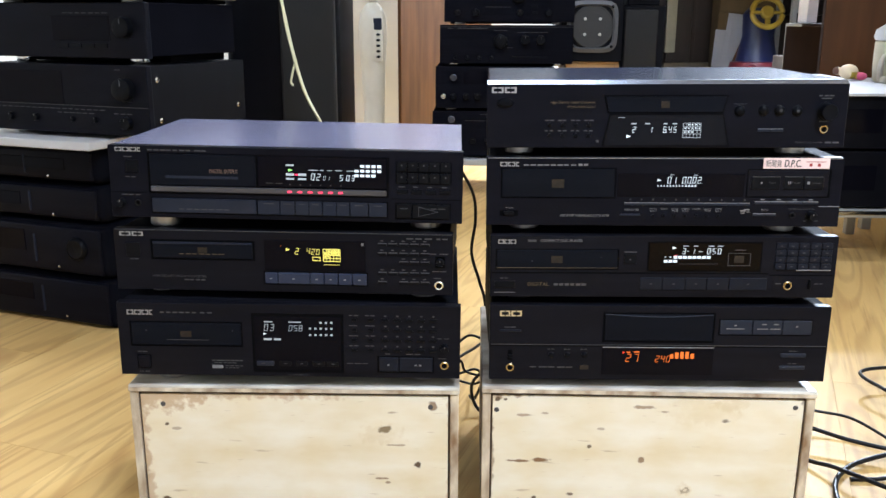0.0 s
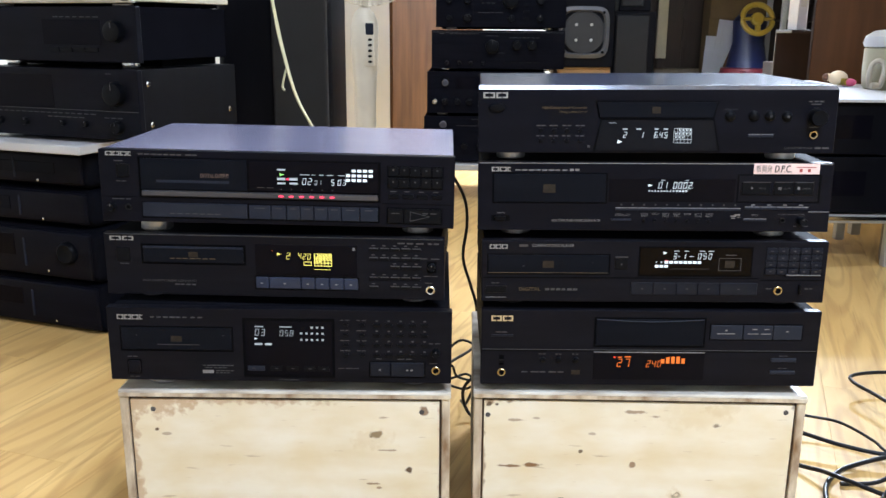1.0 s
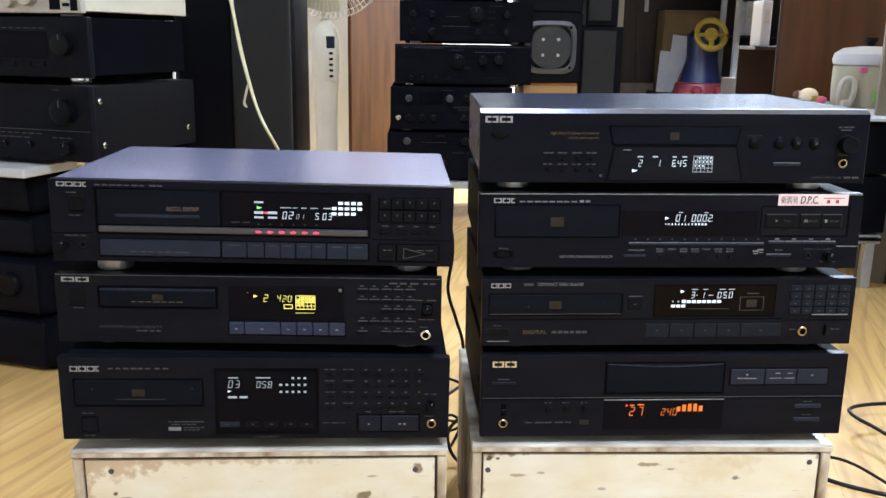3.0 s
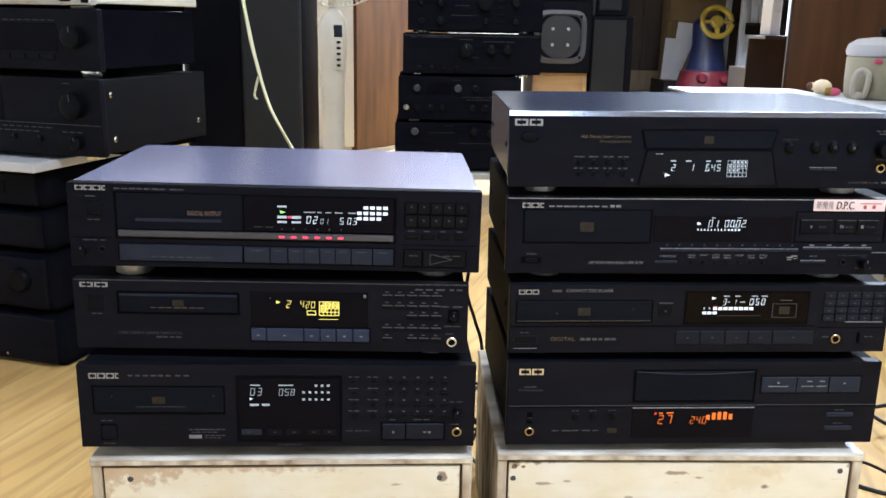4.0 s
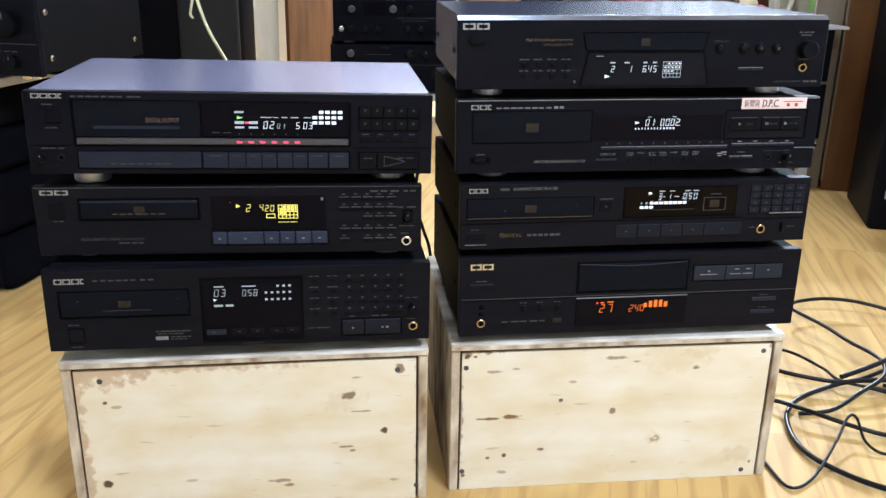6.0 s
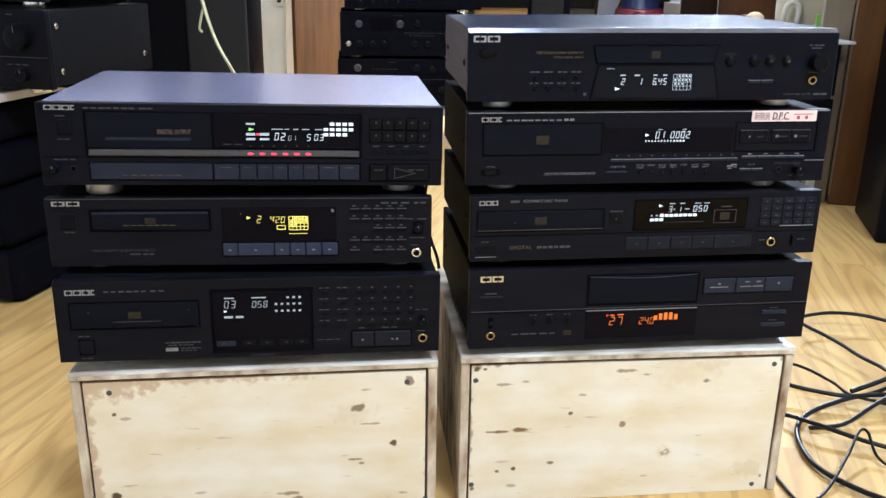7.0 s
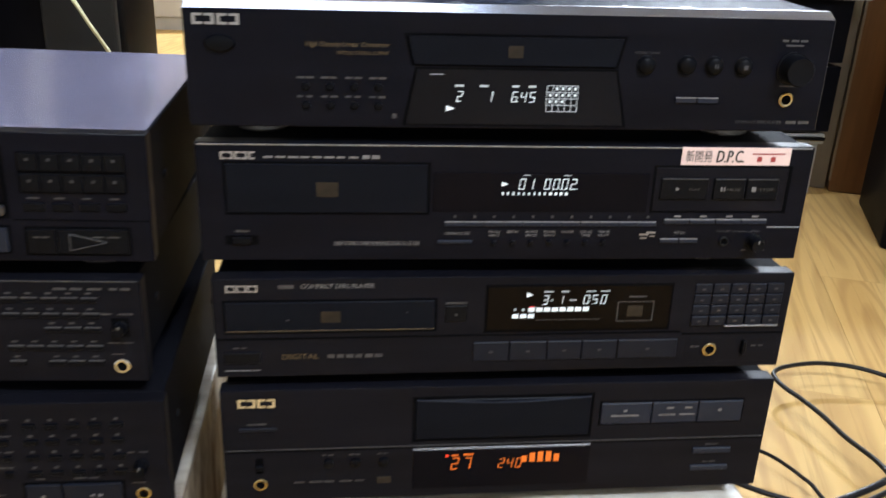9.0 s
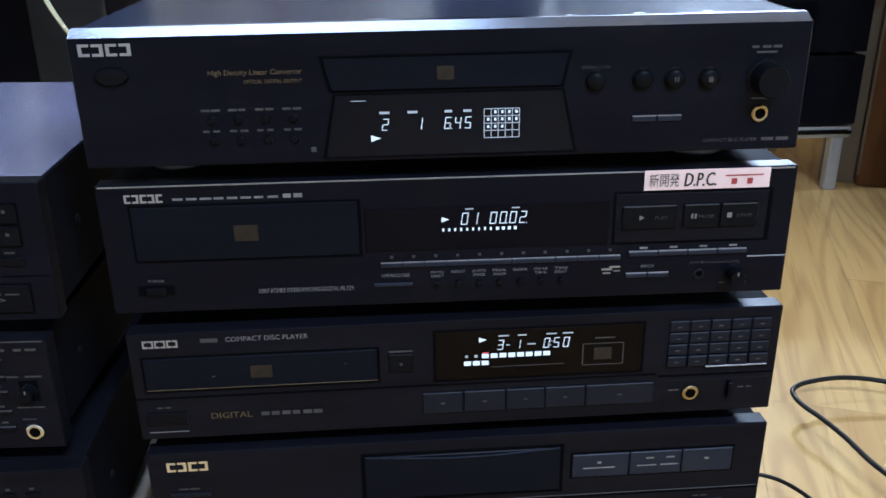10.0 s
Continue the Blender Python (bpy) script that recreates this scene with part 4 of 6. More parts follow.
    part("top_bevel", prism([(0.3 * MM, 76.15 * MM), (9.2 * MM, 80.65 * MM), (14.2 * MM, 80.7 * MM), (14.2 * MM, 79 * MM), (1.5 * MM, 75 * MM)], 0.6 * MM, 428.4 * MM), M_BEVEL, e, "bright bevelled edge along the top")
    # scuffs in the paint along the front of the cover
    for u, y, a, b in ((175, 15, 9, 2.2), (330, 16, 5, 2), (288, 15, 3, 1.5), (100, 15.5, 3, 1.2), (372, 17, 4, 1.6)):
        bm = bmesh.new()
        rnd = random.Random(int(u))
        vs = [bm.verts.new(((u + a * rnd.uniform(0.6, 1) * math.cos(k)) * MM, (y + b * rnd.uniform(0.5, 1) * math.sin(k)) * MM, 81.0 * MM)) for k in [i * 0.7 for i in range(9)]]
        bm.faces.new(vs)
        part("paint_chip", bm, M_LINE, e)
    for a, b in ((190, 262), (296, 352)):
        part("cover_scratch", box(a * MM, b * MM, 13.6 * MM, 14.6 * MM, 80.6 * MM, 80.9 * MM), M_GAP, e)
    return e


def player_kenwood_low():
    e = player_base("cd_player", "tall black player with dim display, standing on the plywood box", (-0.431, 1.040, 0.232, 1.36, -0.43, 0.437, 0.098, 0.31), M_COVER, M_PANEL2, LEFT)
    feet(e, ((53, 50), (388, 50), (53, 260), (388, 260)), (17.2, 14.6, 17.2, 14.6), 22)
    brand(e, 13, 82, 46, 88.5, 7, M_LOGO)
    words_bar(e, 55, 84.6, 104, 86.4, M_PRINT_DIM, 6, 31)
    words_bar(e, 106, 84.6, 124, 86.4, M_PRINT_DIM, 2, 32)
    slab(e, "tray_gap", 15, 39.5, 159, 73.5, M_GAP, 0.3, 0.5, 0.1)
    slab(e, "tray_front", 17, 42, 157, 71.5, M_TRAY, 1.5, 1, 0.8)
    slab(e, "disc_mark", 80, 53, 94, 61, M_MARK, 1.7, 0.2, 0.1)
    joined(e, "small_print", [(36, 61, 37.5, 62.2), (146, 61.5, 147.5, 62.7), (62, 49, 116, 49.7)], M_PRINT_DIM, 1.8)
    slab(e, "display_gap", 171, 6, 288, 86, M_GAP, 0.3, 0.5, 0.1)
    slab(e, "display_window", 174, 9, 285, 82, M_WINDOW, 0.5, 0.5, 0.4)
    digits(e, "03", 186.5, 62.5, 9, 7.6, M_WHITE_FAINT, 0.9)
    digits(e, "0:58", 218, 62.5, 8, 6.4, M_WHITE_FAINT, 0.9)
    arrow(e, 186, 57, 4, 3, M_WHITE_GLOW, 0.9)
    joined(e, "display_symbol", [(186, 50, 196, 52.6), (199, 50, 208, 52.6), (187, 74, 198, 75.4), (218, 74, 234, 75.4)], M_WHITE_FAINT, 0.9)
    joined(e, "track_number", [(244 + 6.8 * i, v, 247 + 6.8 * i, v + 2.6) for i in range(5) for v in (56.5, 65, 73) if not (v == 73 and i < 2)], M_WHITE_FAINT, 0.9)
    for i, u in enumerate((176, 205, 226, 248, 266)):
        slab(e, "button", u, 15, u + (22 if i == 0 else 15), 21.5, M_BUTTON if i == 0 else M_BUTTON_DK, 1.2, 1, 0.4)
        joined(e, "button_mark", [(u + 6, 18, u + 10, 19.2)], M_PRINT_DIM, 1.6)
    words_bar(e, 215, 2.4, 244, 3.2, M_PRINT_DIM, 4, 33)
    slab(e, "power_gap", 22, 9, 40, 28, M_GAP, 0.3, 0.5, 0.1)
    slab(e, "power_button", 23.5, 10.5, 38.5, 26.5, M_PANEL2, 2.2, 1, 0.8)
    words_bar(e, 23, 31.5, 37, 32.8, M_PRINT_DIM, 2, 34)
    words_bar(e, 24, 4.4, 38, 5.4, M_PRINT_DIM, 2, 35)
    words_bar(e, 118, 20.5, 160, 22, M_PRINT_DIM, 7, 36)
    words_bar(e, 121, 17.5, 150, 18.6, M_PRINT_DIM, 5, 37)
    joined(e, "badge", [(118, 10.5, 132, 15)], M_PRINT)
    words_bar(e, 135, 13.4, 160, 14.6, M_PRINT_DIM, 4, 38)
    words_bar(e, 135, 10.6, 154, 11.8, M_PRINT_DIM, 4, 39)
    for j in range(4):
        v = 79.5 - 13.6 * j
        for u in (299, 320):
            slab(e, "button", u, v - 2.6, u + 6, v + 1.6, M_BUTTON_DK, 1.6, 1, 0.4)
            words_bar(e, u - 4, v + 4.4, u + 9, v + 5.6, M_PRINT_DIM, 2, int(u + v))
        for i in range(5):
            u = 337 + 15.2 * i
            slab(e, "key", u, v - 2.4, u + 9, v + 1.4, M_BUTTON_DK, 1.6, 1, 0.4)
            joined(e, "button_mark", [(u + 3, v + 3.6, u + 6, v + 5.6)], M_PRINT_DIM)
    words_bar(e, 292, 19, 322, 20, M_PRINT_DIM, 3, 40)
    slab(e, "button_gap", 331, 7.5, 404, 30, M_GAP, 0.3, 0.5, 0.1)
    slab(e, "stop_button", 333, 9.5, 358.5, 28.5, M_KEY, 2.2, 1, 0.8)
    slab(e, "play_button", 359.5, 9.5, 402, 28.5, M_KEY, 2.2, 1, 0.8)
    joined(e, "button_mark", [(344, 17.5, 346.5, 20), (379, 17.8, 382, 19.8), (384.5, 17.5, 387.5, 20)], M_PRINT, 2.6)
    words_bar(e, 341, 32.5, 350, 33.7, M_PRINT_DIM, 1, 41)
    words_bar(e, 368, 32.5, 390, 33.7, M_PRINT_DIM, 2, 42)
    jack(e, 417, 18, 5.6)
    knob(e, 417, 42.5, 5, 9)
    words_bar(e, 408, 54, 424, 55.2, M_PRINT_DIM, 2, 43)
    words_bar(e, 409, 27, 423, 28, M_PRINT_DIM, 1, 44)
    return e


def player_sony_low():
    e = player_base("cd_player", "black player with a yellow display, between two other players", (-0.436, 1.065, 0.340, -0.96, -0.16, 0.432, 0.080, 0.29), M_COVER, M_PANEL2, LEFT, inset=5)
    feet(e, ((44, 45), (392, 45), (44, 250), (392, 250)), (10.3, 11.8, 10.3, 11.8), 19)
    slab(e, "top_edge", 2, 78.6, 430, 79.4, M_PRINT_DIM, 0.2, 0.5, 0.1)
    brand(e, 8, 71, 40, 76.5, 4, M_LOGO)
    slab(e, "tray_gap", 47, 40.5, 181, 67, M_GAP, 0.3, 0.5, 0.1)
    slab(e, "tray_front", 50, 43, 178, 64.5, M_TRAY, 1.5, 1, 0.7)
    slab(e, "tray_lip", 50, 61.6, 178, 64.2, M_BUTTON, 2.2, 0.5, 0.5)
    slab(e, "disc_mark", 108, 50.5, 120, 57.5, M_MARK, 1.7, 0.2, 0.1)
    words_bar(e, 84, 48.4, 143, 49.4, M_PRINT_GOLD, 7, 51).location.y = -1.4 * MM
    slab(e, "power_button", 15, 44, 33, 62, M_BUTTON_DK, 1.2)
    words_bar(e, 19, 54, 29, 55.2, M_PRINT_DIM, 1, 52)
    words_bar(e, 19, 40, 31, 41.2, M_PRINT_DIM, 2, 53)
    writing(e, "HIGH DENSITY LINEAR CONVERTER", 47, 17.5, 117, 20.5, M_PRINT_DIM)
    words_bar(e, 88, 13.5, 117, 15.2, M_PRINT_DIM, 4, 54)
    slab(e, "display_window", 193, 29, 322, 69, M_WINDOW, 0.7, 1, 0.4)
    arrow(e, 221, 55, 5, 3.8, M_YELLOW_GLOW, 1.1)
    digits(e, "2", 232, 50.5, 8.5, 7, M_YELLOW_GLOW, 1.1)
    digits(e, "4", 247, 51.5, 7.5, 7, M_YELLOW_GLOW, 1.1)
    digits(e, "20", 253, 50.5, 7.5, 6, M_YELLOW_GLOW, 1.1)
    joined(e, "display_symbol", [(254.5, 42.6, 264.5, 43.4), (254.5, 47, 264.5, 47.8), (254.5, 43, 255.3, 47.6), (263.7, 43, 264.5, 47.6), (268, 37.5, 289, 38)], M_YELLOW_GLOW, 1.1)
    joined(e, "track_grid", grid_marks(268.3, 42.3, 289.7, 58, 5, 4, 0.8), M_YELLOW_GLOW, 1.1)
    joined(e, "track_number", [(269.6 + 4.28 * (k % 5), 54.9 - 3.9 * (k // 5), 271.6 + 4.28 * (k % 5), 57.1 - 3.9 * (k // 5)) for k in range(1, 12)], M_YELLOW_GLOW, 1.2)
    joined(e, "amber_glow", [(214, 61, 215, 61.8)], M_ORANGE_GLOW, 1.1)
    slab(e, "remote_sensor", 316.5, 63, 319.5, 66.5, M_PRINT, 1.0, 0.2, 0.1)
    slab(e, "button_gap", 191, 10, 324.5, 28, M_GAP, 0.3, 0.5, 0.1)
    for a, b in ((192.5, 209), (209.6, 250), (250.6, 268), (268.6, 286), (286.6, 304.4), (305, 323)):
        slab(e, "button", a, 11.5, b, 26.5, M_BUTTON_BLUE, 2.6, 1, 1.2, "slate-blue transport button")
        joined(e, "button_mark", [((a + b) / 2 - 1.6, 18, (a + b) / 2 + 1.6, 19.6)], M_PRINT, 3.1)
    for v, us in ((66, (0, 1, 2, 3, 4)), (54, (0, 1, 2, 3, 4)), (43, (2, 3, 4)), (28.5, (0, 1, 2, 3, 4)), (16.5, (0, 2, 3, 4))):
        for i in us:
            u = 337.5 + 13.5 * i
            slab(e, "key", u, v - 2.6, u + 11, v + 0.2, M_BUTTON_DK, 1.5, 1, 0.4)
            slab(e, "key_lip", u, v + 0.3, u + 11, v + 1.2, M_PRINT_DIM, 1.2, 0.5, 0.1)
            joined(e, "button_mark", [(u + 3, v + 3.4, u + 7, v + 4.8)], M_PRINT_DIM)
    jack(e, 414.5, 13, 5.8, M_CHROME)
    slab(e, "timer_slot", 410, 36, 422, 51, M_GAP, 0.2, 0.5, 0.1)
    knob(e, 416, 43.5, 4.6, 7)
    words_bar(e, 403, 53.5, 427, 54.8, M_PRINT_DIM, 2, 55)
    words_bar(e, 406, 31, 426, 32, M_PRINT_DIM, 2, 56)
    words_bar(e, 408, 22, 422, 23, M_PRINT_DIM, 1, 57)
    words_bar(e, 373, 72.5, 408, 74.4, M_PRINT_DIM, 3, 58)
    words_bar(e, 411, 72.5, 426, 74.4, M_PRINT_DIM, 2, 59)
    return e


def player_kenwood_top():
    e = player_base("cd_player", "black player with pale reflecting top and glowing red lights", (-0.430, 1.054, 0.438, 0.92, -0.89, 0.437, 0.090, 0.295), M_COVER, M_PANEL, LEFT, inset=1.5)
    # sheet added over the dark cover; its pale tone is painted sheen
    part("top_sheen_sheet", box(2.2 * MM, 434.8 * MM, 14.2 * MM, 294 * MM, 88.9 * MM, 89.8 * MM, 0.3 * MM), M_COVER_SHEEN, e, "thin pale sheet standing in for the cover's bluish reflected sheen")
    feet(e, ((52, 48), (391, 48), (52, 250), (391, 250)), (18.6, 14.2, 18.6, 14.2), 20)
    brand(e, 9, 82.4, 41, 87.6, 7, M_LOGO)
    words_bar(e, 49, 84, 104, 85.6, M_PRINT_DIM, 7, 61)
    words_bar(e, 107, 84, 124, 85.6, M_PRINT_DIM, 2, 62)
    slab(e, "power_button", 21, 56, 37, 72, M_BUTTON_DK, 1.4, 1, 0.8)
    words_bar(e, 19, 75.4, 33, 76.6, M_PRINT_DIM, 1, 63)
    words_bar(e, 20, 50.4, 34, 51.4, M_PRINT_DIM, 2, 64)
    slab(e, "tray_gap", 48, 31, 346, 81.5, M_GAP, 0.2, 0.5, 0.1)
    slab(e, "tray_front", 51, 41.5, 181.5, 80, M_TRAY, 1.6, 1, 0.6, "dark grey disc tray front")
    writing(e, "DIGITAL OUTPUT", 125, 57.6, 160, 62.6, M_PRINT_PINK, 1.9)
    slab(e, "tray_step", 70, 50.4, 160, 53.8, M_BUTTON, 1.75, 0.2, 0.1)
    slab(e, "display_window", 184, 42, 343, 80, M_WINDOW, 1.0, 1, 0.4)
    slab(e, "metal_bar", 51, 33, 343, 40.4, M_BAR, 3.0, 1, 1.2, "brushed grey metal bar under the display")
    for i in range(6):
        turned(e, "indicator_led", 223.5 + 12.6 * i, 36.6, [(2.4, 2.8), (2.2, 3.3), (1.2, 3.7), (0.01, 3.8)], M_RED_GLOW, "glowing red indicator", 12).scale = (1.5, 1, 0.62)
        joined(e, "button_mark", [(223 + 12.6 * i, 44.5, 224.4 + 12.6 * i, 46)], M_PRINT_DIM, 1.3)
    digits(e, "02", 249.5, 51.5, 8.2, 6.9, M_WHITE_GLOW, 1.3)
    digits(e, "01", 264.5, 51.5, 5.6, 5, M_WHITE_DIM, 1.3)
    digits(e, "5", 285, 51.5, 7.2, 6, M_WHITE_GLOW, 1.3)
    digits(e, "03", 293, 51.5, 7.2, 6, M_WHITE_GLOW, 1.3)
    cells = [(303.5 + 7.4 * i, v, 308.5 + 7.4 * i, v + 3.4) for v, cols in ((68.4, (1, 2, 3, 4)), (62.4, (0, 1, 2, 3, 4)), (56.6, (0, 1, 2, 3))) for i in [c * 0.94 for c in cols]]
    joined(e, "track_block", cells, M_WHITE_GLOW, 1.3)
    joined(e, "display_symbol", [(247, 63.5, 259, 64.4), (261, 63.5, 266, 64.4), (270, 63.5, 276, 64.4), (294, 63.5, 302, 64.4), (306 - 2.4, 63.5, 306 - 2, 64.4), (219, 68.6, 229, 70.6), (219, 56.6, 229, 59.6), (219, 51.6, 229, 53.8), (234, 56.6, 244, 59.6), (234, 51.6, 244, 53.8), (280, 63.5, 288, 64.4)], M_WHITE_DIM, 1.3)
    arrow(e, 222, 61.6, 6, 3.8, M_GREEN_GLOW, 1.3)
    joined(e, "red_mark", [(230, 57, 233.6, 59)], M_RED_GLOW, 1.3)
    words_bar(e, 194, 46.4, 218, 47.2, M_PRINT_DIM, 2, 65).location.y = -0.9 * MM
    slab(e, "strip_gap", 50, 5.5, 345, 26, M_GAP, 0.2, 0.5, 0.1)
    slab(e, "open_strip", 51.5, 7, 181, 25, M_BUTTON, 2.0, 1, 0.7, "long slate-grey lower strip")
    words_bar(e, 85, 11.4, 150, 12.4, M_PRINT_DIM, 7, 66).location.y = -1.9 * MM
    for a, b in ((183, 210), (211, 229), (230, 246.5), (247, 263), (264, 280.5), (281, 297), (298, 320), (321, 343)):
        slab(e, "button", a, 7, b, 24.5, M_BUTTON, 2.0, 1, 0.6)
        joined(e, "button_mark", [((a + b) / 2 - (b - a) * 0.24, 20.6, (a + b) / 2 + (b - a) * 0.24, 21.6)], M_PRINT_DIM, 2.5)
    for v, hh in ((64.6, 12), (50, 12.6)):
        slab(e, "key_gap", 354, v - 0.6, 423, v + hh + 0.6, M_GAP, 0.2, 0.5, 0.1)
        for i in range(5):
            slab(e, "key", 355 + 13.5 * i, v, 368 + 13.5 * i, v + hh, M_BUTTON_DK, 1.8, 1, 0.6)
            joined(e, "button_mark", [(360.5 + 13.5 * i, v + 7, 362.5 + 13.5 * i, v + 9)], M_PRINT_DIM, 2.3)
    for i in range(4):
        slab(e, "small_button", 356 + 17.6 * i, 37, 369 + 17.6 * i, 42.4, M_BUTTON_DK, 1.6, 1, 0.6)
        words_bar(e, 358 + 17.6 * i, 45, 367 + 17.6 * i, 46.2, M_PRINT_DIM, 1, 70 + i)
    slab(e, "play_gap", 353.5, 4.5, 423, 25.5, M_GAP, 0.2, 0.5, 0.1)
    slab(e, "stop_button", 355, 6, 374, 24, M_BUTTON_DK, 1.8, 1, 0.7)
    slab(e, "play_button", 375, 6, 421.5, 24, M_BUTTON_DK, 1.8, 1, 0.7)
    bm = bmesh.new()
    for p, q in (((383, 9), (407, 15)), ((407, 15), (383, 21)), ((383, 21), (383, 9))):
        tube([(p[0] * MM, -2.2 * MM, p[1] * MM), (q[0] * MM, -2.2 * MM, q[1] * MM)], 0.35 * MM, 4, steps=1, bm=bm)
    part("play_outline", bm, M_PRINT_DIM, e)
    words_bar(e, 360, 18, 371, 19.2, M_PRINT_DIM, 2, 75).location.y = -1.9 * MM
    words_bar(e, 398, 18.4, 417, 19.4, M_PRINT_DIM, 2, 76).location.y = -1.9 * MM
    jack(e, 33.5, 18.5, 4, M_RUBBER)
    knob(e, 13.5, 18.5, 5, 9)
    words_bar(e, 14, 28, 40, 29.2, M_PRINT_DIM, 3, 77)
    slab(e, "panel_groove", 0.5, 31, 45, 32, M_GAP, 0.2, 0.5, 0.1)
    slab(e, "panel_groove", 348, 29.5, 436.5, 30.5, M_GAP, 0.2, 0.5, 0.1)
    return e


player_teac()
player_victor()
player_denon()
player_sony_top()
player_kenwood_low()
player_sony_low()
player_kenwood_top()

# ---- hi-fi and furniture behind the players ----
def amplifier(m, w, h, d, label, knobs=(), keys=(), prints=(), window=None, front=None, case=None, group="", drop=0.008, lip=None, screws=True):
    """An amplifier or deck with its origin at the front's lower left corner; all sizes in metres. knobs: (u, v, r, material)."""
    e = thing("amplifier", m, label, "amplifier", group)
    front, case = front or M_PANEL2, case or M_AMP_COVER
    part("case", box(0.003, w - 0.003, 0.012, d, 0.004, h - 0.001, 0.0015), case, e)
    part("front_panel", box(0, w, 0, 0.016, 0, h, 0.002, 2), front, e)
    for u in (0.06, w - 0.06):
        for y in (0.05, d - 0.06):
            part("foot", lathe([(0.02, -drop), (0.021, -drop * 0.6), (0.021, -0.002), (0.018, 0.001)], 18), M_CHROME if drop > 0.009 else M_FOOT, e, smooth=True, place=Matrix.Translation((u, y, 0)))
    # dark block added to fill the foot gap, so that it looks shaded
    part("gap_infill", box(0.02, w - 0.02, 0.1, d - 0.02, -drop + 0.0012, 0.005), M_GAP, e)
    if lip:
        slab(e, "trim_line", 2, lip * 1000, w * 1000 - 2, lip * 1000 + 1.2, M_PRINT_DIM, 0.5, 0.5, 0.1)
    if window:
        u0, v0, u1, v1 = [q * 1000 for q in window]
        slab(e, "dial_window", u0, v0, u1, v1, M_WINDOW, 0.8, 1, 0.5)
    for u, v, r, mt in knobs:
        knob(e, u * 1000, v * 1000, r * 1000, min(18, r * 1000 * 1.1), mt)
    for u, v, a, b in keys:
        slab(e, "button", u * 1000, v * 1000, (u + a) * 1000, (v + b) * 1000, M_BUTTON_DK, 2.5, 1, 0.6)
    for i, (u, v, a) in enumerate(prints):
        words_bar(e, u * 1000, v * 1000, (u + a) * 1000, v * 1000 + 1.6, M_PRINT_DIM, max(1, int(a * 60)), i + int(w * 999))
    if screws:
        for y, v in ((0.035, h - 0.03), (d - 0.03, 0.04), (0.04, 0.03)):
            part("screw", lathe([(0.006, -0.001), (0.006, 0.001), (0.004, 0.003), (0.00001, 0.003)], 14, "y"), M_CHROME, e, smooth=True, place=Matrix.Translation((w - 0.003, y, v)) @ Matrix.Rotation(radians(90), 4, "Z"))
    return e


# stack at the left: four mini components, a white board, two black amplifiers and a silver one
LEFT_YAW = -19
CORNER = Vector((-0.642, 1.785, 0))
TURN_L = Matrix.Rotation(radians(LEFT_YAW), 4, "Z")
LS = "hi-fi stacked at the left"


def left_place(back, right, z, w):
    """Front left corner of a case whose front right corner lies right/back of the stack's corner."""
    off = TURN_L @ Vector((right - w, back, 0))
    return Matrix.Translation((CORNER.x + off.x, CORNER.y + off.y, z)) @ TURN_L


def mini_component(z, h, w, back, right, label, knob_at=None, window=None):
    e = thing("mini_component", left_place(back, right, z, w), label, "hi-fi component", LS)
    bm = box(0, w, 0.0, 0.33, 0, h - 0.002, 0.022, 4)
    part("case", bm, M_AMP_COVER, e, smooth=True)
    part("front_panel", box(0.012, w - 0.02, -0.006, 0.02, 0.008, h - 0.01, 0.006, 3), M_PANEL, e, smooth=True)
    part("base_strip", box(0.03, w - 0.03, 0.03, 0.3, -0.001, 0.003), M_RUBBER, e)
    if window:
        part("display_window", box(window[0], window[1], -0.0075, 0.0, window[2], window[3], 0.001), M_WINDOW, e)
    part("trim_bar", box(w * 0.52, w * 0.535, -0.009, 0.0, h * 0.22, h * 0.75, 0.002), M_BUTTON, e)
    if knob_at:
        k = turned(e, "knob", knob_at[0] * 1000, knob_at[1] * 1000, [(26, 2), (26, 9), (23, 16), (20, 18), (6, 16), (0.01, 16)], M_BUTTON_DK, "large round volume knob", 30)
    part("small_light", lathe([(0.003, 0), (0.003, 0.0085), (0.00001, 0.009)], 10, "y"), M_CHROME, e, place=Matrix.Translation((w * 0.68, 0, h * 0.18)))
    return e


mini_component(0.001, 0.116, 0.43, 0.0, -0.13, "black rounded mini hi-fi component standing on the floor", None, (0.05, 0.2, 0.05, 0.09))
mini_component(0.118, 0.123, 0.43, -0.004, -0.134, "black rounded mini hi-fi component with a large volume knob", (0.35, 0.068), (0.04, 0.2, 0.05, 0.1))
mini_component(0.242, 0.086, 0.43, 0.002, -0.14, "black rounded mini hi-fi deck", None, (0.04, 0.2, 0.03, 0.06))
mini_component(0.329, 0.082, 0.43, 0.0, -0.142, "black rounded mini hi-fi tuner", None, (0.05, 0.34, 0.03, 0.055))
bd = thing("white_board", left_place(-0.055, -0.115, 0.4125, 0.6), "white board lying on the black hi-fi components", "board")
part("board", box(0, 0.6, 0, 0.4, 0, 0.018, 0.002), M_WHITE, bd)
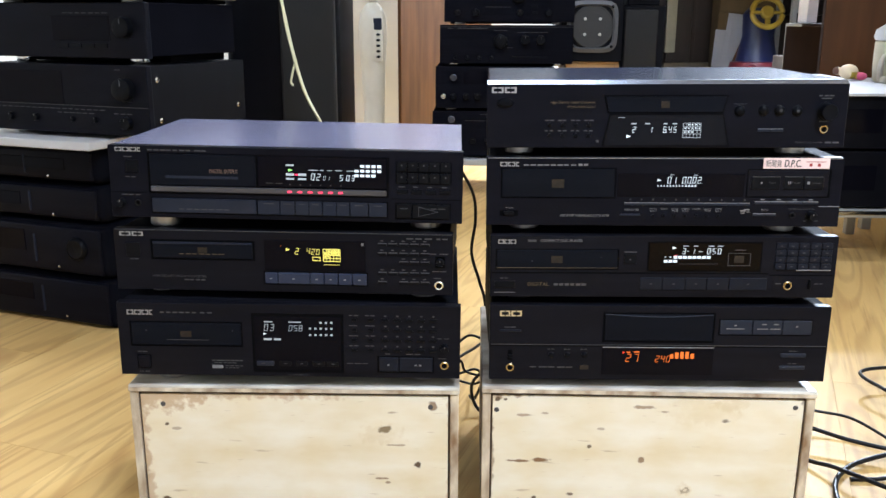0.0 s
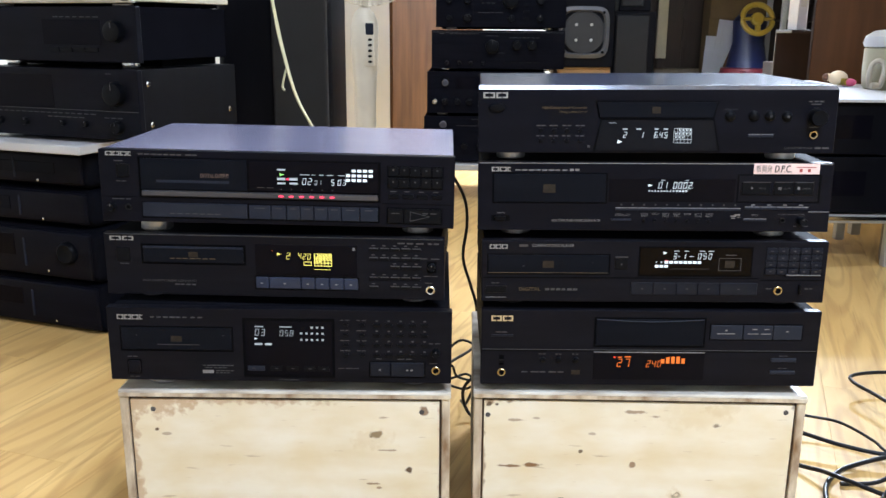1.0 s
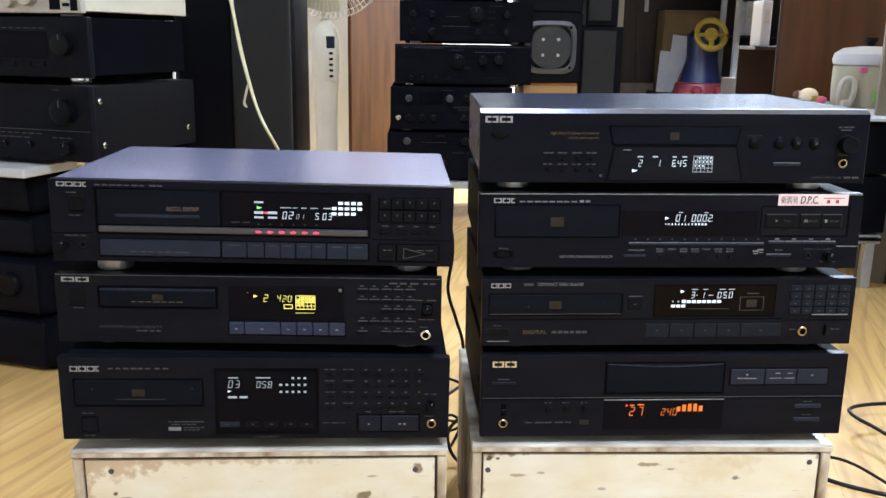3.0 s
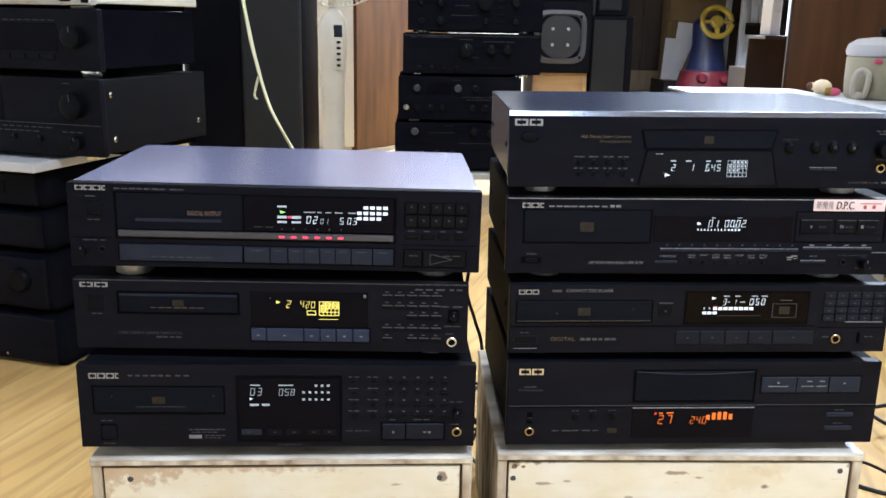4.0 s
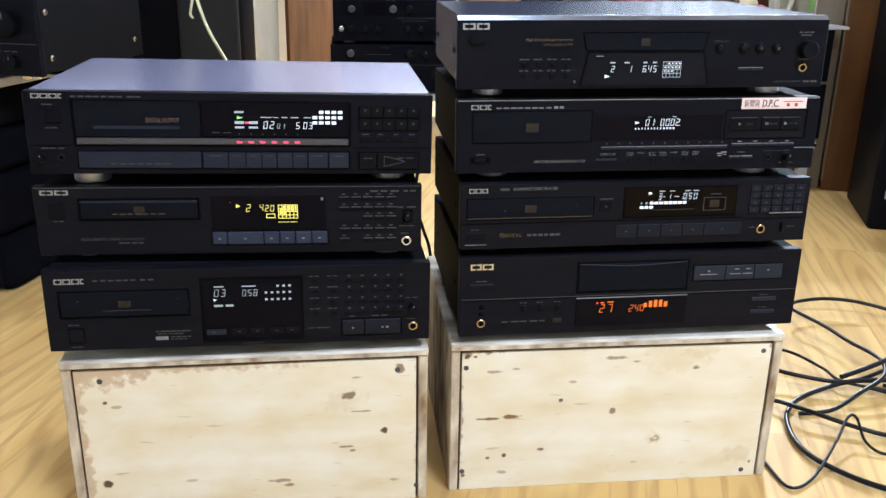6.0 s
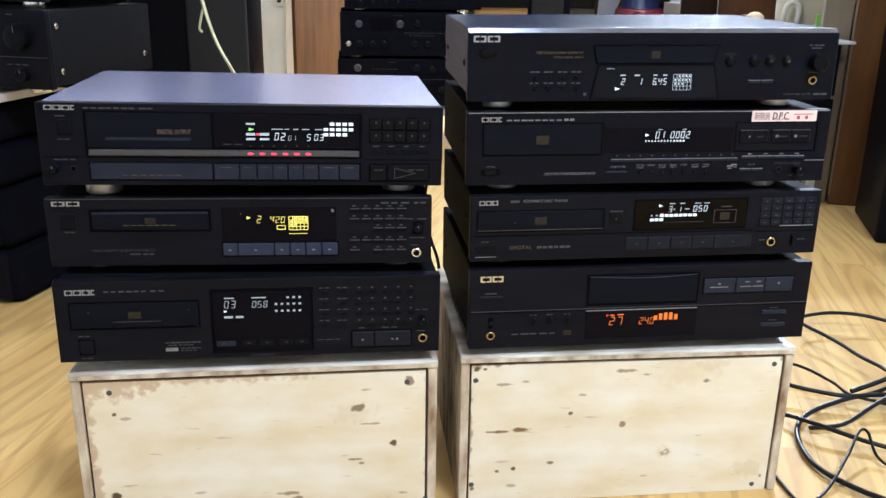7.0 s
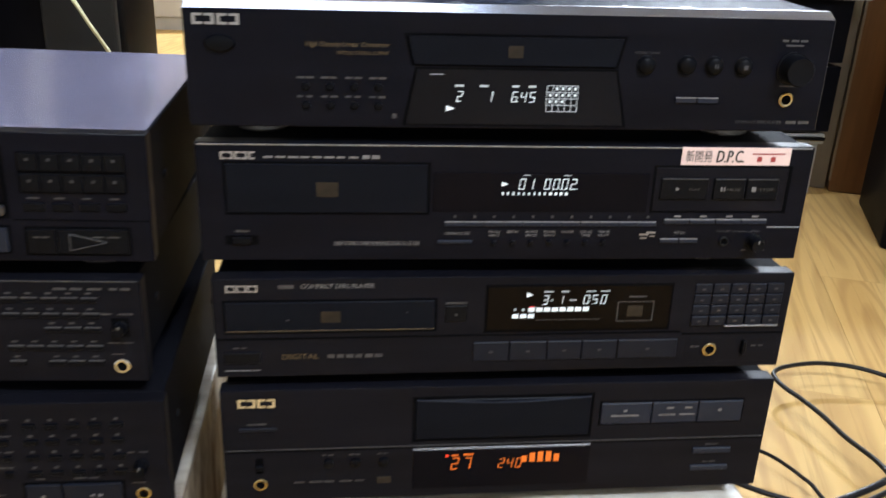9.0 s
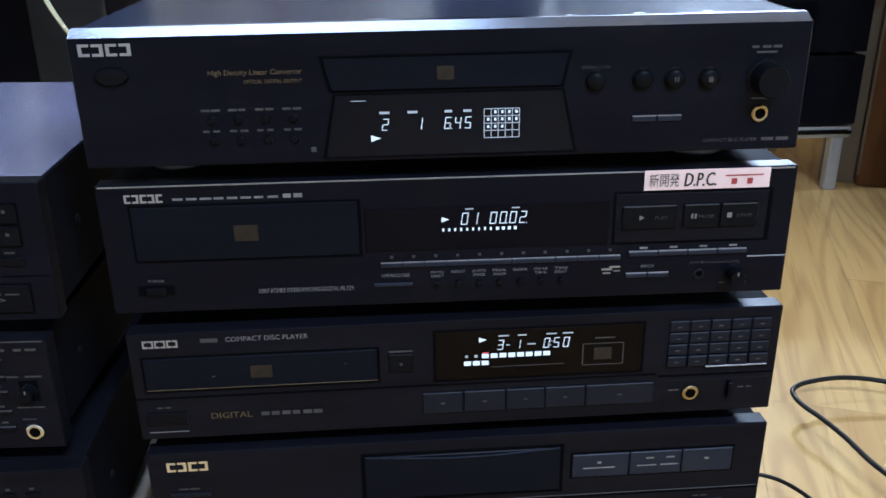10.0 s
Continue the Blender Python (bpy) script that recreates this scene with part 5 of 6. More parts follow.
amplifier(left_place(0, 0, 0.441, 0.44), 0.44, 0.144, 0.355, "black amplifier with chrome side screws, on the white board", [(0.385, 0.095, 0.024, None), (0.385, 0.026, 0.013, None), (0.30, 0.03, 0.006, None), (0.24, 0.03, 0.006, None), (0.14, 0.03, 0.008, None), (0.07, 0.03, 0.008, None)], [], [(0.36, 0.134, 0.02), (0.03, 0.05, 0.3), (0.2, 0.042, 0.1), (0.35, 0.044, 0.05)], (0.03, 0.06, 0.22, 0.13), M_PANEL, M_BLACK_VINYL, LS, 0.0105, 0.058)
amplifier(left_place(0.012, -0.003, 0.598, 0.43), 0.43, 0.112, 0.315, "black tape deck with grey feet, on top of the black amplifier", [(0.38, 0.062, 0.021, None)], [(0.2 + 0.034 * i, 0.02, 0.03, 0.01) for i in range(4)], [(0.22, 0.09, 0.12), (0.2, 0.035, 0.14)], (0.19, 0.035, 0.34, 0.085), M_PANEL, M_AMP_COVER, LS, 0.0125, None, False)
silver = amplifier(left_place(0.004, -0.006, 0.716, 0.44), 0.44, 0.14, 0.345, "champagne-silver receiver with a cream cover, on top of the black deck", [(0.33, 0.032, 0.02, M_SILVER), (0.285, 0.02, 0.011, M_SILVER), (0.275, 0.05, 0.012, M_SILVER), (0.1, 0.035, 0.018, M_SILVER), (0.18, 0.03, 0.011, M_SILVER)], [(0.402, 0.012 + 0.016 * i, 0.014, 0.006) for i in range(3)], [], (0.418, 0.004, 0.434, 0.1), M_SILVER, M_CREAM_PAINT, LS, 0.007, None, False)
slab(silver, "meter_window", 372, 6, 396, 30, M_WINDOW, 0.8, 1, 0.4)
slab(silver, "meter_window", 372, 33, 396, 62, M_TRAY, 0.8, 1, 0.4)
# tall black speaker with a pale strap hanging before it
tw = thing("tower_speaker", pose(-0.342, 2.39, 0, 0, 0, 0), "tall black floor-standing speaker with a dark grille", "speaker")
part("cabinet", box(-0.31, 0, 0.02, 0.36, 0, 1.25, 0.035, 4), M_BLACK_VINYL, tw, smooth=True)
part("grille", box(-0.155, -0.008, 0.0, 0.03, 0.05, 1.2, 0.006, 2), M_GREY_CLOTH, tw)
part("plinth", box(-0.32, 0.01, 0.0, 0.38, 0, 0.03, 0.004), M_BLACK_VINYL, tw)
st = thing("hanging_strap", pose(0, 0, 0), "pale yellow plastic strap hanging in front of the black speaker", "strap")
part("strap", tube([(-0.50, 2.30, 1.262), (-0.487, 2.285, 0.95), (-0.472, 2.27, 0.793), (-0.456, 2.268, 0.684), (-0.439, 2.266, 0.60), (-0.412, 2.265, 0.501), (-0.376, 2.27, 0.425), (-0.33, 2.29, 0.33), (-0.30, 2.33, 0.2), (-0.28, 2.35, 0.05), (-0.27, 2.36, 0.004)], 0.0105, 10, 0.35), M_STRAP, st, smooth=True)
part("strap_tail", tube([(-0.434, 2.262, 0.568), (-0.441, 2.258, 0.54), (-0.444, 2.257, 0.522), (-0.438, 2.256, 0.514)], 0.003, 6), M_STRAP, st, smooth=True)
part("strap_loop", tube([(-0.50, 2.30, 1.262), (-0.5, 2.4, 1.268), (-0.5, 2.75, 1.266), (-0.5, 2.78, 1.1)], 0.0105, 8, 0.35), M_STRAP, st, smooth=True)

# white cupboard, wooden wardrobe side and the pedestal fan
cb = thing("white_cupboard", pose(-1.25, 4.9, 0), "tall white cupboard with two plain doors and a grey plinth", "cupboard")
part("carcass", box(0, 0.875, 0.02, 0.6, 0.02, 1.3, 0.003), M_CUPBOARD, cb)
part("door", box(0.002, 0.588, 0, 0.019, 0.06, 1.29, 0.003), M_CUPBOARD, cb)
part("door", box(0.594, 0.872, 0, 0.019, 0.04, 1.29, 0.003), M_CUPBOARD, cb)
part("plinth", box(0.0, 0.875, 0.012, 0.5, 0.0, 0.055), M_STEEL, cb)
part("grey_label", box(0.735, 0.785, -0.002, 0.001, 0.072, 0.108), M_TAN, cb)
wd = thing("wooden_wardrobe", pose(-0.372, 4.885, 0, 0, 0, 48), "brown wooden wardrobe with a pale base strip", "wardrobe")
part("side_panel", box(0, 0.75, 0, 0.45, 0.025, 1.3, 0.003), M_WOOD, wd)
part("base_strip", box(-0.002, 0.752, -0.006, 0.452, 0, 0.024), M_BEIGE, wd)

fan = thing("pedestal_fan", pose(-0.374, 3.54, 0), "cream pedestal fan with wire guard and dark buttons", "fan")
part("base", lathe([(0.19, 0), (0.19, 0.02), (0.17, 0.04), (0.07, 0.06), (0.05, 0.09)], 36), M_CREAM, fan, smooth=True)
col = lathe([(0.042, 0.05), (0.042, 0.3), (0.045, 0.45), (0.054, 0.58), (0.055, 0.66), (0.048, 0.7), (0.034, 0.728), (0.018, 0.742)], 28)
for v in col.verts:
    if v.co.y > 0:
        v.co.y *= 0.6
part("column", col, M_CREAM, fan, smooth=True)
part("control_plate", box(-0.004, 0.044, -0.052, -0.03, 0.52, 0.69, 0.005, 2), M_CREAM, fan, smooth=True)
part("display", box(0.008, 0.04, -0.0545, -0.045, 0.64, 0.684, 0.002), M_BUTTON, fan)
for i in range(5):
    part("button", lathe([(0.0085, 0), (0.0085, 0.003), (0.006, 0.005), (0.00001, 0.005)], 14, "y"), M_RUBBER, fan, smooth=True, place=Matrix.Translation((0.026, -0.051, 0.622 - 0.021 * i)) @ Matrix.Diagonal((1, 1, 0.6, 1)))
part("neck", lathe([(0.016, 0.72), (0.014, 0.9)], 16), M_CREAM, fan, smooth=True)
HEAD = Matrix.Translation((0.02, 0, 0.965))
part("motor", lathe([(0.05, -0.16), (0.075, -0.13), (0.08, -0.05), (0.06, 0.0), (0.02, 0.01)], 28, "y"), M_CREAM, fan, smooth=True, place=HEAD)
gd = bmesh.new()
for k in range(72):
    a = 2 * math.pi * k / 72
    c, s = math.cos(a), math.sin(a)
    tube([(0.03 * c, -0.10, 0.03 * s), (0.12 * c, -0.105, 0.12 * s), (0.2 * c, -0.07, 0.2 * s), (0.215 * c, -0.02, 0.215 * s), (0.19 * c, 0.045, 0.19 * s), (0.07 * c, 0.06, 0.07 * s)], 0.0011, 4, bm=gd, steps=4)
for r, y in ((0.217, -0.02), (0.2, -0.07), (0.12, -0.106), (0.03, -0.1)):
    tube([(r * math.cos(2 * math.pi * i / 40), y, r * math.sin(2 * math.pi * i / 40)) for i in range(40)], 0.0026 if r > 0.21 else 0.0016, 5, bm=gd, steps=1, closed=True)
part("guard", gd, M_CREAM, fan, "round wire guard", place=HEAD)
for k in range(3):
    bl = bmesh.new()
    g = [[bl.verts.new((r * math.cos(a), -0.04 + 0.03 * (a - 0.5), r * math.sin(a))) for a in (0.1, 0.4, 0.7, 1.0)] for r in (0.03, 0.1, 0.17, 0.195)]
    for i in range(3):
        for j in range(3):
            bl.faces.new((g[i][j], g[i + 1][j], g[i + 1][j + 1], g[i][j + 1]))
    bmesh.ops.solidify(bl, geom=bl.faces[:], thickness=0.002)
    part("blade", bl, M_TAN, fan, smooth=True, place=HEAD @ Matrix.Rotation(radians(120 * k + 15), 4, "Y"))

# rack of amplifiers at the back
RK = "amplifiers stacked on the back rack"
rack = thing("low_rack", pose(-0.17, 3.46, 0), "low white steel rack on black feet, carrying amplifiers", "rack")
part("shelf", box(0, 0.6, 0, 0.42, 0.118, 0.142, 0.003), M_STEEL, rack)
for x in (0.035, 0.585):
    for y in (0.02, 0.39):
        lg = part("leg", box(x - 0.015, x + 0.015, y - 0.015, y + 0.015, 0.02, 0.118, 0.002), M_STEEL, rack)
        part("black_foot", box(x - 0.02, x + 0.02, y - 0.02, y + 0.02, 0.0, 0.022, 0.004), M_RUBBER, lg)
S = M_BAR
amplifier(pose(-0.138, 3.5, 0.151), 0.47, 0.178, 0.36, "black amplifier with grey knobs at the bottom of the back stack", [(0.075, 0.145, 0.013, S), (0.30, 0.145, 0.015, None), (0.36, 0.14, 0.012, None), (0.1, 0.06, 0.012, None), (0.16, 0.06, 0.012, None), (0.22, 0.06, 0.012, None), (0.4, 0.06, 0.014, None)], [], [(0.19, 0.165, 0.035), (0.13, 0.14, 0.1), (0.25, 0.1, 0.18)], None, M_AMP_PANEL, M_AMP_COVER, RK)
amplifier(pose(-0.126, 3.5, 0.341), 0.465, 0.162, 0.36, "black amplifier with silver knobs on the back stack", [(0.07, 0.118, 0.012, S), (0.225, 0.118, 0.013, S), (0.29, 0.12, 0.012, None), (0.03, 0.045, 0.009, M_CHROME), (0.07, 0.045, 0.012, None), (0.12, 0.045, 0.012, None), (0.165, 0.045, 0.012, None), (0.28, 0.045, 0.012, None), (0.33, 0.045, 0.012, None), (0.41, 0.08, 0.016, None)], [], [(0.2, 0.148, 0.04), (0.12, 0.125, 0.08), (0.24, 0.085, 0.15), (0.26, 0.075, 0.1)], (0.11, 0.095, 0.2, 0.14), M_AMP_PANEL, M_AMP_COVER, RK, 0.009)
amplifier(pose(-0.109, 3.5, 0.514), 0.516, 0.146, 0.36, "black amplifier with one large knob on the back stack", [(0.235, 0.085, 0.026, None), (0.33, 0.09, 0.017, None), (0.39, 0.09, 0.017, None)] + [(0.06 + 0.047 * i, 0.022, 0.008, None) for i in range(4)], [(0.28 + 0.03 * i, 0.02, 0.02, 0.008) for i in range(5)], [(0.03, 0.132, 0.03), (0.07, 0.132, 0.12), (0.21, 0.125, 0.05), (0.3, 0.118, 0.12), (0.26, 0.06, 0.03)], None, M_AMP_PANEL, M_AMP_COVER, RK, 0.010, 0.138)
amplifier(pose(-0.092, 3.5, 0.671), 0.5, 0.147, 0.36, "black amplifier with small knobs on the back stack", [(0.05, 0.1, 0.011, None), (0.12, 0.1, 0.012, None), (0.285, 0.1, 0.028, None), (0.4, 0.1, 0.014, None), (0.05, 0.035, 0.011, None), (0.12, 0.035, 0.014, None), (0.29, 0.035, 0.012, None), (0.4, 0.035, 0.013, None)], [(0.335, 0.03 + 0.025 * i, 0.022, 0.01) for i in range(4)], [(0.175, 0.09, 0.055), (0.16, 0.055, 0.1), (0.34, 0.13, 0.05)], None, M_AMP_PANEL, M_AMP_COVER, RK, 0.009)
amplifier(pose(-0.1, 3.5, 0.832), 0.44, 0.11, 0.36, "silver receiver on top of the back stack", [(0.35, 0.06, 0.022, M_SILVER), (0.06, 0.04, 0.01, M_SILVER)], [], [], (0.1, 0.05, 0.3, 0.095), M_SILVER, M_CREAM_PAINT, RK, 0.011, None, False)

# wooden crate with two black boxes of square-framed drivers, and black towers beside
cr = thing("wooden_crate", pose(0.385, 3.54, 0), "pale wooden crate standing behind the rack", "crate")
part("crate_body", box(0, 0.205, 0.004, 0.3, 0, 0.512, 0.002), M_WOOD_PALE, cr)
part("rim", box(-0.003, 0.208, 0, 0.303, 0.513, 0.522, 0.002), M_WOOD_PALE, cr)
part("rim_post", box(0.19, 0.208, -0.002, 0.02, 0.4, 0.512, 0.001), M_WOOD_PALE, cr)


def framed_driver(p, x, z, r):
    bm = bmesh.new()
    ring = []
    for rr, y in ((r, 0.0), (r, -0.008), (r * 0.86, -0.012), (r * 0.8, -0.004)):
        loop = []
        for i in range(40):
            a = 2 * math.pi * i / 40
            c, s = math.cos(a), math.sin(a)
            k = (abs(c) ** 5 + abs(s) ** 5) ** (-0.2)
            loop.append(bm.verts.new((rr * k * c, y, rr * k * s)))
        ring.append(loop)
    for a, b in zip(ring, ring[1:]):
        for i in range(40):
            bm.faces.new((a[i], a[(i + 1) % 40], b[(i + 1) % 40], b[i]))
    bmesh.ops.recalc_face_normals(bm, faces=bm.faces[:])
    f = part("driver_frame", bm, M_FRAME, p, "square silver driver frame with round corners", True, Matrix.Translation((x, 0, z)))
    part("cone", lathe([(r * 0.84, 0.0045), (r * 0.8, 0.006), (r * 0.7, 0.001), (r * 0.6, 0.0005), (r * 0.55, 0.005), (0.0001, 0.005)], 32, "y"), M_VOID, f, smooth=True)
    for i in range(4):
        a = radians(45 + 90 * i)
        part("bolt", lathe([(0.006, 0.005), (0.006, 0.009), (0.0001, 0.01)], 10, "y"), M_STEEL, f, place=Matrix.Translation((r * 0.42 * math.cos(a), 0, r * 0.42 * math.sin(a))))
        part("frame_hole", lathe([(0.0055, 0.008), (0.0055, 0.0125), (0.0001, 0.0125)], 10, "y"), M_GAP, f, place=Matrix.Translation((r * 0.98 * math.cos(a) * 1.1, 0, r * 0.98 * math.sin(a) * 1.1)))
    return f


# the upper box's unseen height is added to shade the left floor
for z, h, drv in ((0.523, 0.262, 0.132), (0.787, 0.8, 0.13)):
    sp = thing("square_speaker", pose(0.362, 3.52, z), "black speaker box with a silver square-framed driver", "speaker", "speakers on the crate")
    part("cabinet", box(0, 0.236, 0.0, 0.3, 0, h, 0.003), M_BLACK_VINYL, sp)
    framed_driver(sp, 0.118, drv, 0.098 if z < 0.6 else 0.085)
# upper tower likewise extended out of view to block the back lamp
for x, w, z, h, y in ((0.602, 0.165, 0.0, 0.735, 3.56), (0.622, 0.125, 0.736, 0.85, 3.58)):
    tb = thing("black_tower_speaker", pose(x, y, z), "narrow black speaker with a dark grille" + (" standing on the floor" if z == 0 else " on top of another speaker"), "speaker", "black tower speakers")
    part("cabinet", box(0, w, 0, 0.26, 0, h, 0.004), M_BLACK_VINYL, tb)
    part("grille", box(0.008, w - 0.03, -0.014, 0.002, 0.02, h - 0.015, 0.005, 2), M_GREY_CLOTH, tb)

# second room behind the doorway: dark partition, pale post, cardboard, papers, ride-on toy and binders
dw = thing("dark_wooden_screen", pose(1.64, 9.3, 0), "dark brown wooden partition in the second room", "partition")
part("panel", box(0, 0.98, 0, 0.05, 0, 2.2, 0.003), M_WOOD_DK, dw)
part("batten", box(0.6, 0.64, -0.02, -0.001, 0, 2.2, 0.003), M_WOOD_DK, dw)
part("low_ledge", box(0.32, 0.96, -0.1, -0.001, 0.06, 0.27, 0.006), M_BEIGE, dw)
part("paper_notice", box(0.66, 0.7, -0.004, -0.001, 0.98, 1.25), M_PAPER, dw)
pp = thing("pale_post", pose(1.96, 9.16, 0.27), "pale upright wooden post standing on the ledge", "post")
part("post", box(0, 0.1, 0, 0.04, 0.1, 1.8, 0.004), M_TAN, pp)
part("bracket", box(0.02, 0.08, 0.005, 0.035, 0.0, 0.1, 0.003), M_WOOD_DK, pp)

low = thing("low_cupboard", pose(2.35, 8.7, 0), "dark low cupboard with two doors in the second room", "cupboard")
part("carcass", box(0, 0.86, 0.02, 0.55, 0, 0.2, 0.004), M_WOOD_DK, low)
part("door", box(0.004, 0.428, 0, 0.019, 0.03, 0.19, 0.003), M_WOOD_DK, low)
part("door", box(0.432, 0.856, 0, 0.019, 0.03, 0.19, 0.003), M_WOOD_DK, low)
cd = thing("cardboard_box", pose(2.42, 8.97, 0.2005), "open cardboard box with white papers in front", "box")
part("carton", box(0, 0.64, 0, 0.26, 0, 0.79, 0.006), M_CARD, cd)
part("flap", box(0.0, 0.62, -0.03, -0.004, 0.56, 0.76, 0.005), M_CARD, cd)
part("tape", box(0.3, 0.36, -0.008, -0.0005, 0.05, 0.54), M_BEIGE, cd)
for i, (x, w, h, tilt) in enumerate(((2.365, 0.16, 0.4, 4), (2.44, 0.3, 0.56, 7), (2.5, 0.3, 0.5, 5))):
    pa = thing("paper_sheet", pose(x, 8.9 - 0.02 * i, 0.2035, -5, tilt, 0), "white paper sheet leaning on the cardboard box", "paper", "papers")
    part("sheet", box(0, w, 0, 0.005, 0, h, 0.001), M_PAPER, pa)
stick = thing("wooden_stick", pose(2.5, 8.73, 0.2035, 0, 21, 0), "brown wooden stick leaning beside the toy", "stick")
part("stick", lathe([(0.024, 0.0), (0.024, 0.6), (0.018, 0.62)], 12), M_WOOD_ORANGE, stick, smooth=True)
toy = thing("ride_on_toy", pose(2.665, 8.48, 0.0), "blue and red ride-on toy with a yellow steering wheel", "toy")
part("seat_base", lathe([(0.2, 0.0), (0.24, 0.02), (0.255, 0.2), (0.23, 0.31), (0.1, 0.335)], 32, "z"), M_REDPL, toy, "red plastic base", True)
bm = lathe([(0.19, 0.3), (0.17, 0.4), (0.14, 0.55), (0.145, 0.64), (0.15, 0.74), (0.1, 0.8)], 32)
part("body", bm, M_BLUE, toy, smooth=True)
for u in (-0.1, 0.1):
    part("red_lamp", lathe([(0.045, 0.0), (0.045, 0.255), (0.03, 0.275), (0.0001, 0.28)], 18, "y"), M_REDPL, toy, "round red plastic lamp", True, Matrix.Translation((u, 0, 0.25)))
WH = Matrix.Translation((0.0, -0.21, 0.755)) @ Matrix.Rotation(radians(-20), 4, "X")
rim = tube([(0.135 * math.cos(2 * math.pi * i / 36), 0, 0.135 * math.sin(2 * math.pi * i / 36)) for i in range(36)], 0.025, 10, steps=1, closed=True)
sw = part("steering_wheel", rim, M_YELLOWPL, toy, "yellow toy steering wheel", True, WH)
part("hub", lathe([(0.06, -0.016), (0.06, 0.016), (0.044, 0.032), (0.0001, 0.034)], 20, "y"), M_YELLOWPL, sw, smooth=True)
for a in (0, 180, 270):
    part("spoke", tube([(0.04 * math.cos(radians(a)), 0, 0.04 * math.sin(radians(a))), (0.132 * math.cos(radians(a)), 0, 0.132 * math.sin(radians(a)))], 0.026, 8, 0.6, steps=1), M_YELLOWPL, sw, smooth=True)
part("wheel_post", tube([(0, 0.0, 0.0), (0, 0.14, -0.06)], 0.024, 8, steps=1), M_BLUE, sw)

sh = thing("binder_shelf", pose(2.86, 8.2, 0), "dark open shelf with a steel post holding white binders", "shelf")
part("upright", box(0.0, 0.045, 0.0, 0.045, 0, 2.0, 0.002), M_STEEL, sh)
part("upright", box(0.0, 0.045, 0.4, 0.445, 0, 2.0, 0.002), M_STEEL, sh)
part("back_panel", box(0.046, 0.9, 0.44, 0.46, 0, 2.0), M_WOOD_DK, sh)
for z in (0.3, 0.735, 1.2):
    part("shelf_board", box(0.046, 0.9, 0.03, 0.439, z, z + 0.018), M_WOOD_DK, sh)
low2 = thing("low_cabinet", pose(1.885, 5.25, 0), "dark low wooden cabinet with a binder on it", "cabinet")
part("carcass", box(0, 0.5, 0.02, 0.4, 0, 0.475, 0.004), M_WOOD_DK, low2)
part("door", box(0.004, 0.496, 0, 0.019, 0.03, 0.465, 0.003), M_WOOD_DK, low2)
shelf2 = thing("small_shelf", pose(1.5, 4.13, 0), "narrow dark wooden shelf with a white binder", "shelf")
part("back_panel", box(0, 0.3, 0.2, 0.215, 0, 0.67, 0.002), M_WOOD_DK, shelf2)
part("shelf_board", box(0, 0.3, 0.0, 0.199, 0.655, 0.67, 0.002), M_WOOD_DK, shelf2)
part("side_board", box(0.285, 0.3, 0.0, 0.199, 0, 0.654, 0.002), M_WOOD_DK, shelf2)
for x, y, z, w, h in ((2.925, 8.3, 0.7535, 0.05, 0.28), (2.98, 8.3, 0.7535, 0.07, 0.3), (3.055, 8.3, 0.7535, 0.05, 0.27), (2.915, 8.26, 0.3185, 0.06, 0.33), (1.912, 5.3, 0.4755, 0.052, 0.186), (1.53, 4.16, 0.6705, 0.045, 0.2)):
    bi = thing("binder", pose(x, y, z), "white ring binder standing on dark wood", "binder", "white binders")
    part("cover", box(0, w, 0, 0.12, 0, h, 0.003), M_PAPER, bi)
    part("spine_label", box(w * 0.2, w * 0.8, -0.0012, 0.0005, h * 0.5, h * 0.8), M_STEEL, bi)
bc = thing("brown_cabinet", pose(1.44, 3.72, 0, 0, 0, -22), "brown wooden cabinet behind the white table board", "cabinet")
part("side_panel", box(0, 0.9, 0, 0.4, 0, 1.35, 0.003), M_WOOD_MID, bc)
part("edge_strip", box(-0.008, 0.0, -0.002, 0.4, 0, 1.35, 0.001), M_WOOD_DK, bc)

# rack at the right with two black amplifiers, a white board, the doll and the water cooler
r2 = thing("low_rack", pose(0.86, 2.5, 0), "low white steel rack carrying two black amplifiers", "rack")
part("shelf", box(0, 0.43, 0, 0.38, 0.131, 0.158, 0.003), M_STEEL, r2)
part("shelf_lip", box(0, 0.43, -0.006, -0.001, 0.14, 0.152, 0.002), M_CHROME, r2)
for x in (0.03, 0.405):
    for y in (0.02, 0.36):
        part("leg", box(x - 0.014, x + 0.014, y - 0.014, y + 0.014, 0, 0.131, 0.002), M_STEEL, r2)
for z, h in ((0.166, 0.158), (0.3325, 0.146)):
    amplifier(pose(0.862, 2.49, z), 0.428, h, 0.36, "black amplifier with two round buttons, on the white steel rack", [(0.06, h * 0.5, 0.02, None)], [], [(0.1, h * 0.8, 0.05)], (0.1, h * 0.3, 0.3, h * 0.75), M_BLACK_VINYL, M_BLACK_VINYL, "amplifiers on the right rack", 0.008, None, False)
wb = thing("white_board", pose(0.86, 2.47, 0.4792), "white board lying on the black amplifiers", "board")
part("board", box(0, 0.46, 0, 0.9, 0, 0.008, 0.001), M_WHITE, wb)
tb = thing("side_table", pose(1.19, 2.9, 0), "white table top on steel legs beside the cabinet", "table")
part("table_top", box(0, 0.9, 0, 0.5, 0.452, 0.474, 0.003), M_WHITE, tb)
for x in (0.16, 0.86):
    for y in (0.04, 0.46):
        part("leg", box(x - 0.015, x + 0.015, y - 0.015, y + 0.015, 0, 0.452), M_STEEL, tb)
dl = thing("doll", pose(1.275, 3.03, 0.4875), "small cloth doll in pink and yellow lying on the white board", "doll")
bm = bmesh.new()
